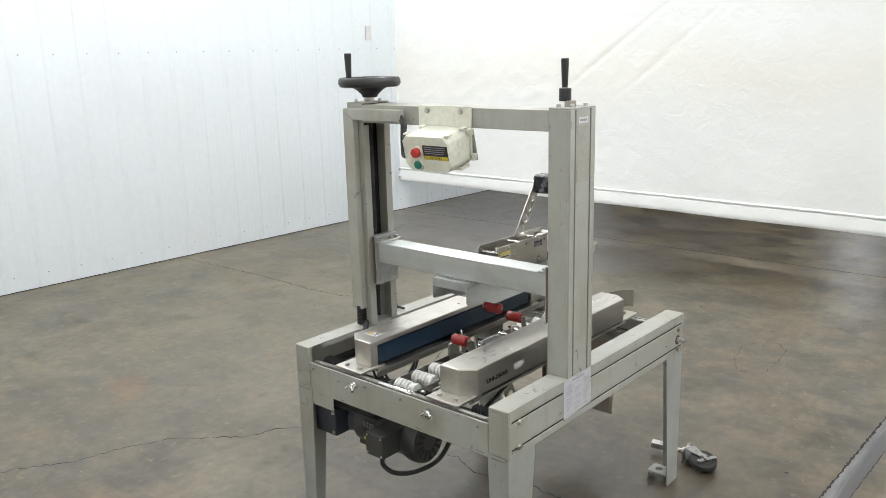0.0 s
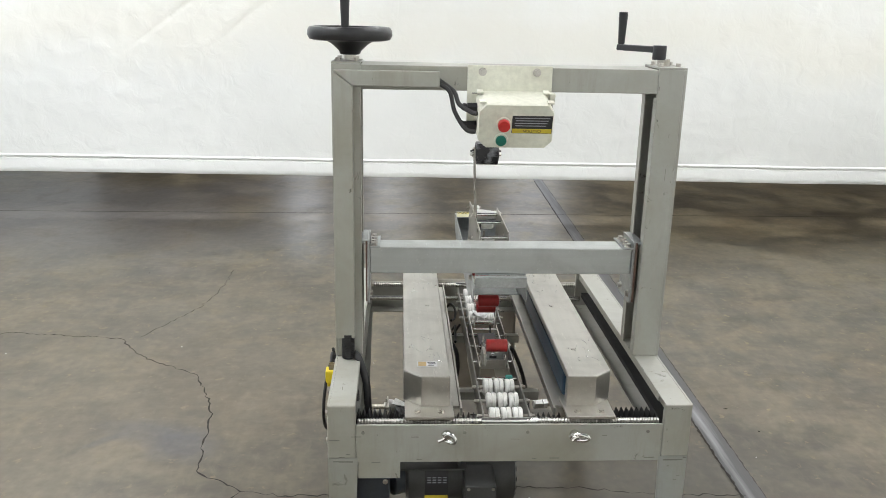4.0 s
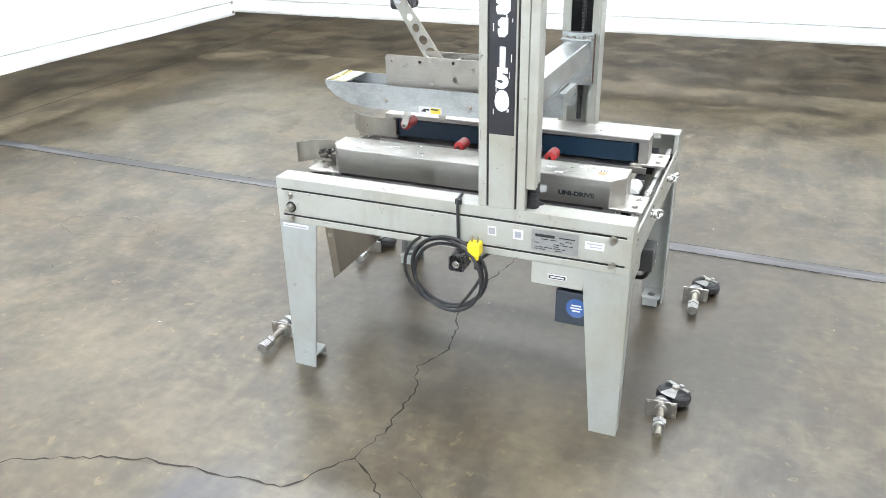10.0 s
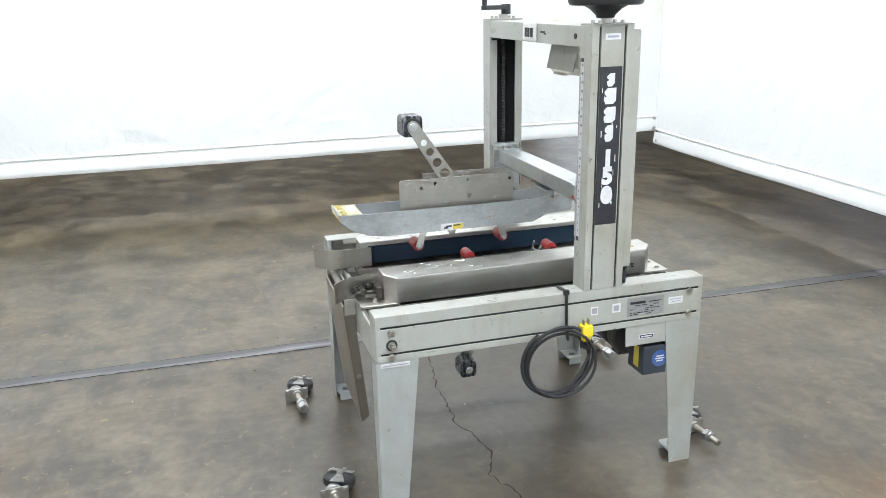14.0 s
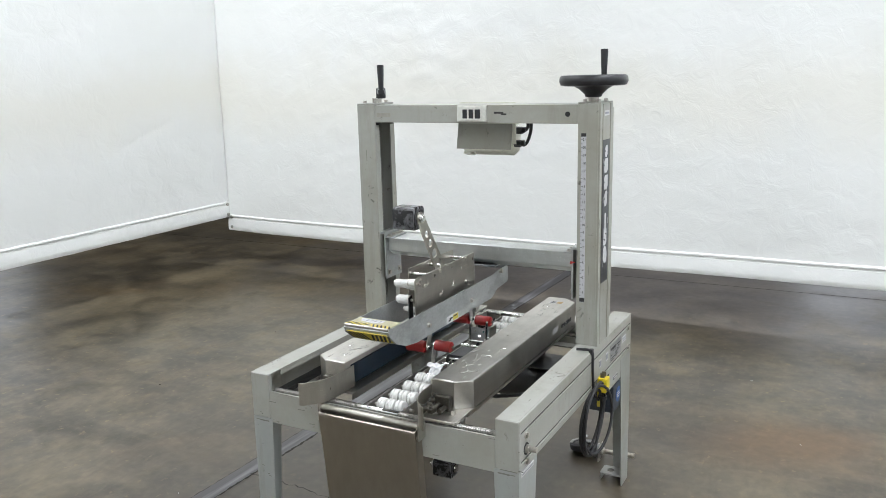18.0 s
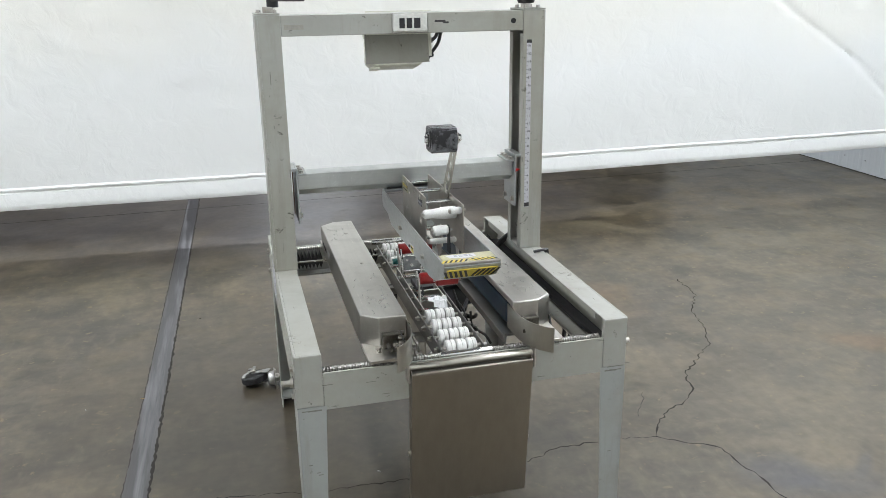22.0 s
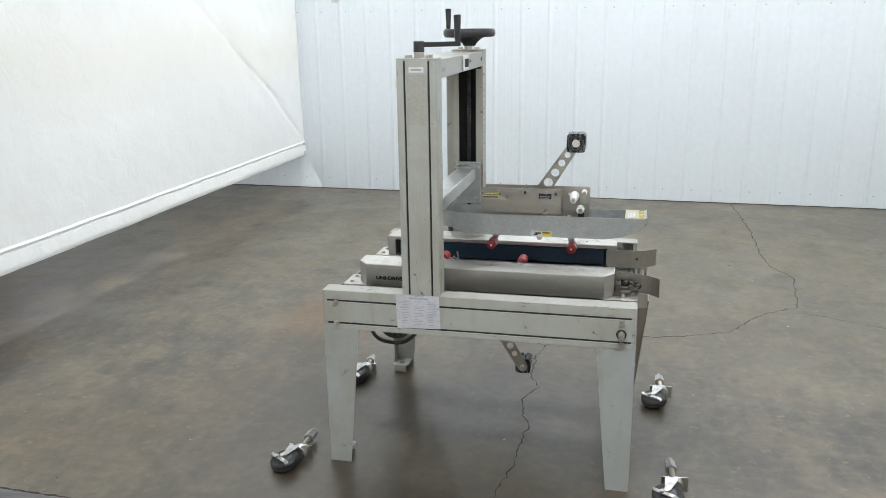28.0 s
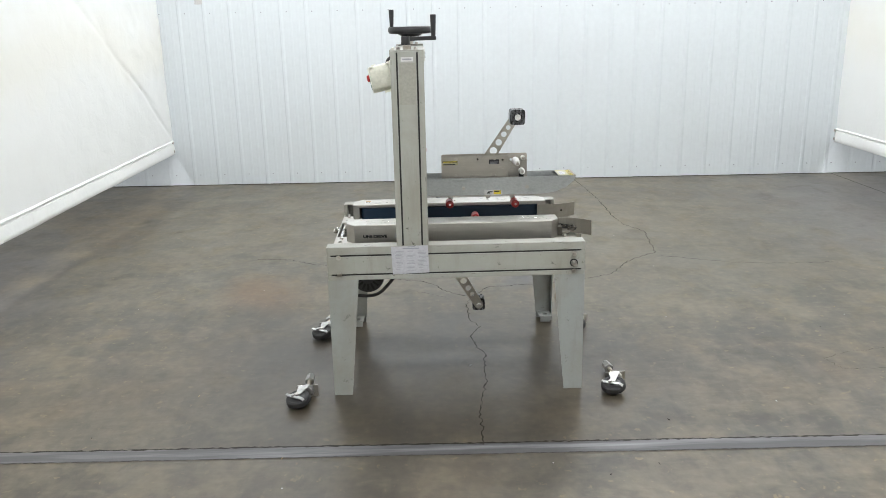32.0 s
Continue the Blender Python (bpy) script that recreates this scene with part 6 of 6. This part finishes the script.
bm = box(-HW - 0.040, -HW - 0.008, -0.128, -0.094, 0.512, 0.548, 0.004)
box(-HW - 0.036, -HW - 0.012, -0.124, -0.098, 0.498, 0.514, 0.004, bm)
plug = part("plug", bm, YELLOW, cord, "yellow mains plug")
for v in (-0.120, -0.103):
    part("prong", box(-HW - 0.030, -HW - 0.016, v, v + 0.002, 0.547, 0.564, 0), BRASSY, plug)
part("tie", sweep(curve_points([(-HW + 0.045, -0.048, 0.652), (-HW + 0.01, -0.052, 0.653), (-HW - 0.004, -0.054, 0.645), (-HW - 0.006, -0.055, 0.58), (-HW - 0.008, -0.057, 0.53), (-HW - 0.012, -0.060, 0.50)]), 0.0045, 8), BLACK, cord, "black tie strap", True)
part("tie_knot", box(-HW - 0.006, -HW + 0.006, -0.064, -0.046, 0.640, 0.656, 0.003), BLACK, cord)
part("tie_wrap", ring_lathe([(0.012, -0.006), (0.015, -0.006), (0.015, 0.006), (0.012, 0.006)], (-HW - 0.018, -0.120, 0.475), "z", 14), BLACK, cord)
part("inner_hose", sweep(curve_points([(-0.385, -0.245, 0.655), (-0.372, -0.26, 0.645), (-0.352, -0.30, 0.60), (-0.345, -0.33, 0.53), (-0.34, -0.35, 0.46)]), 0.010, 12), RUBBER, sealer, "black corrugated hose down to the motor", True)

# ---- loose casters on the floor ----


def caster(m, bare):
    c = empty("caster", m, "loose swivel caster lying on its side, with a long threaded stem", "caster", "casters beside the sealer legs")
    # stem along -x, wheel at +x, lying nearly flat
    wheel_m = Matrix.Translation((0.083, -0.031, 0.031)) @ pose(0, 0, 0, 9, 9, 0) @ pose(0, 0, 0, 0, 0, -20)
    tyre = ring_lathe([(0.030, -0.014), (0.044, -0.015), (0.050, -0.010), (0.051, 0.0), (0.050, 0.010), (0.044, 0.015), (0.030, 0.014)], (0, 0, 0), "z", 36)
    bmesh.ops.transform(tyre, matrix=wheel_m, verts=tyre.verts)
    wh = part("wheel", tyre, RUBBER, c, "black rubber wheel", True)
    rim = lathe([(0.010, -0.016), (0.030, -0.013), (0.030, 0.013), (0.010, 0.016)], (0, 0, 0), "z", 28)
    bmesh.ops.transform(rim, matrix=wheel_m, verts=rim.verts)
    part("rim", rim, MOTOR, wh, "dark wheel centre", True)
    for side in (-1, 1):
        out = [(-0.064, -0.022), (-0.046, -0.019), (-0.010, -0.010), (0.004, -0.008), (0.009, 0.0), (0.004, 0.008), (-0.010, 0.010), (-0.046, 0.019), (-0.064, 0.022)]
        f = prism(out, "z", side * 0.0185, side * 0.0215, 0.0006)
        bmesh.ops.transform(f, matrix=wheel_m, verts=f.verts)
        part("fork", f, ZINC, c, "bright zinc fork")
    ax = rod((0, 0, -0.026), (0, 0, 0.026), 0.007, 12)
    rod((0, 0, 0.021), (0, 0, 0.029), 0.011, 6, bm=ax)
    bmesh.ops.transform(ax, matrix=wheel_m, verts=ax.verts)
    part("axle", ax, BOLT, c)
    br = box(0.010, 0.024, -0.036, 0.034, 0.0235, 0.0265, 0.001)
    prism([(-0.036, 0.0235), (-0.043, 0.028), (-0.041, 0.031), (-0.033, 0.0265)], "x", 0.011, 0.023, 0.0, br)
    prism([(0.034, 0.0235), (0.046, 0.016), (0.047, 0.019), (0.034, 0.0265)], "x", 0.010, 0.024, 0.0, br)
    rod((0.017, -0.008, 0.022), (0.017, -0.008, 0.034), 0.007, 8, bm=br)
    bmesh.ops.transform(br, matrix=wheel_m @ pose(0, 0, 0, 0, 0, -14), verts=br.verts)
    part("brake_lever", br, ZINC, c, "bent bright zinc brake lever")
    part("swivel", rod((0.009, 0, 0.034), (0.034, 0, 0.034), 0.029, 22, 0.024, bev=0.003), ZINC, c, "", True)
    part("plate", box(0.004, 0.008, -0.044, 0.044, 0.004, 0.056, 0.002), BOLT, c, "oblong mounting plate")
    for a in (-0.034, 0.034):
        for b in (0.012, 0.048):
            part("bolt", hexhead((0.004, a, b), (-1, 0, 0), 0.0055, 0.005), BOLT, c)
    part("boss", rod((0.004, 0, 0.034), (-0.008, 0, 0.034), 0.017, 18, bev=0.002), BOLT, c, "", True)
    stem = [(0.0105 if k % 2 else 0.0092, -0.128 + 0.0027 * k) for k in range(46)]
    part("stem", lathe(stem, (0, 0, 0.034), "x", 14), BRASSY, c, "dull threaded stem")
    n0 = -0.080 if bare else -0.092
    part("nut", rod((n0, 0, 0.034), (n0 + 0.018, 0, 0.034), 0.0205, 6, bev=0.0015), ZINC, c, "bright hex nut")
    if not bare:
        bm = rod((-0.122, 0, 0.034), (-0.094, 0, 0.034), 0.0190, 6, bev=0.0015)
        rod((-0.129, 0, 0.034), (-0.122, 0, 0.034), 0.0165, 20, bm=bm, r2=0.0175)
        part("nut", bm, ZINC, c, "bright long locknut")
    else:
        part("washer", rod((n0 - 0.012, 0, 0.034), (n0 - 0.001, 0, 0.034), 0.0165, 20, bev=0.001), ZINC, c, "bright collar")
    c.matrix_world = m
    return c


caster(pose(-1.911, 1.545, 0, 0, 0, 5), True)
first = caster(pose(-1.924, 2.815, 0, 0, 0, 2), False)
for x, y, rz in ((-1.169, 1.538, 2), (-1.214, 2.840, 5)):
    copy_thing(first, pose(x, y, 0, 0, 0, rz))
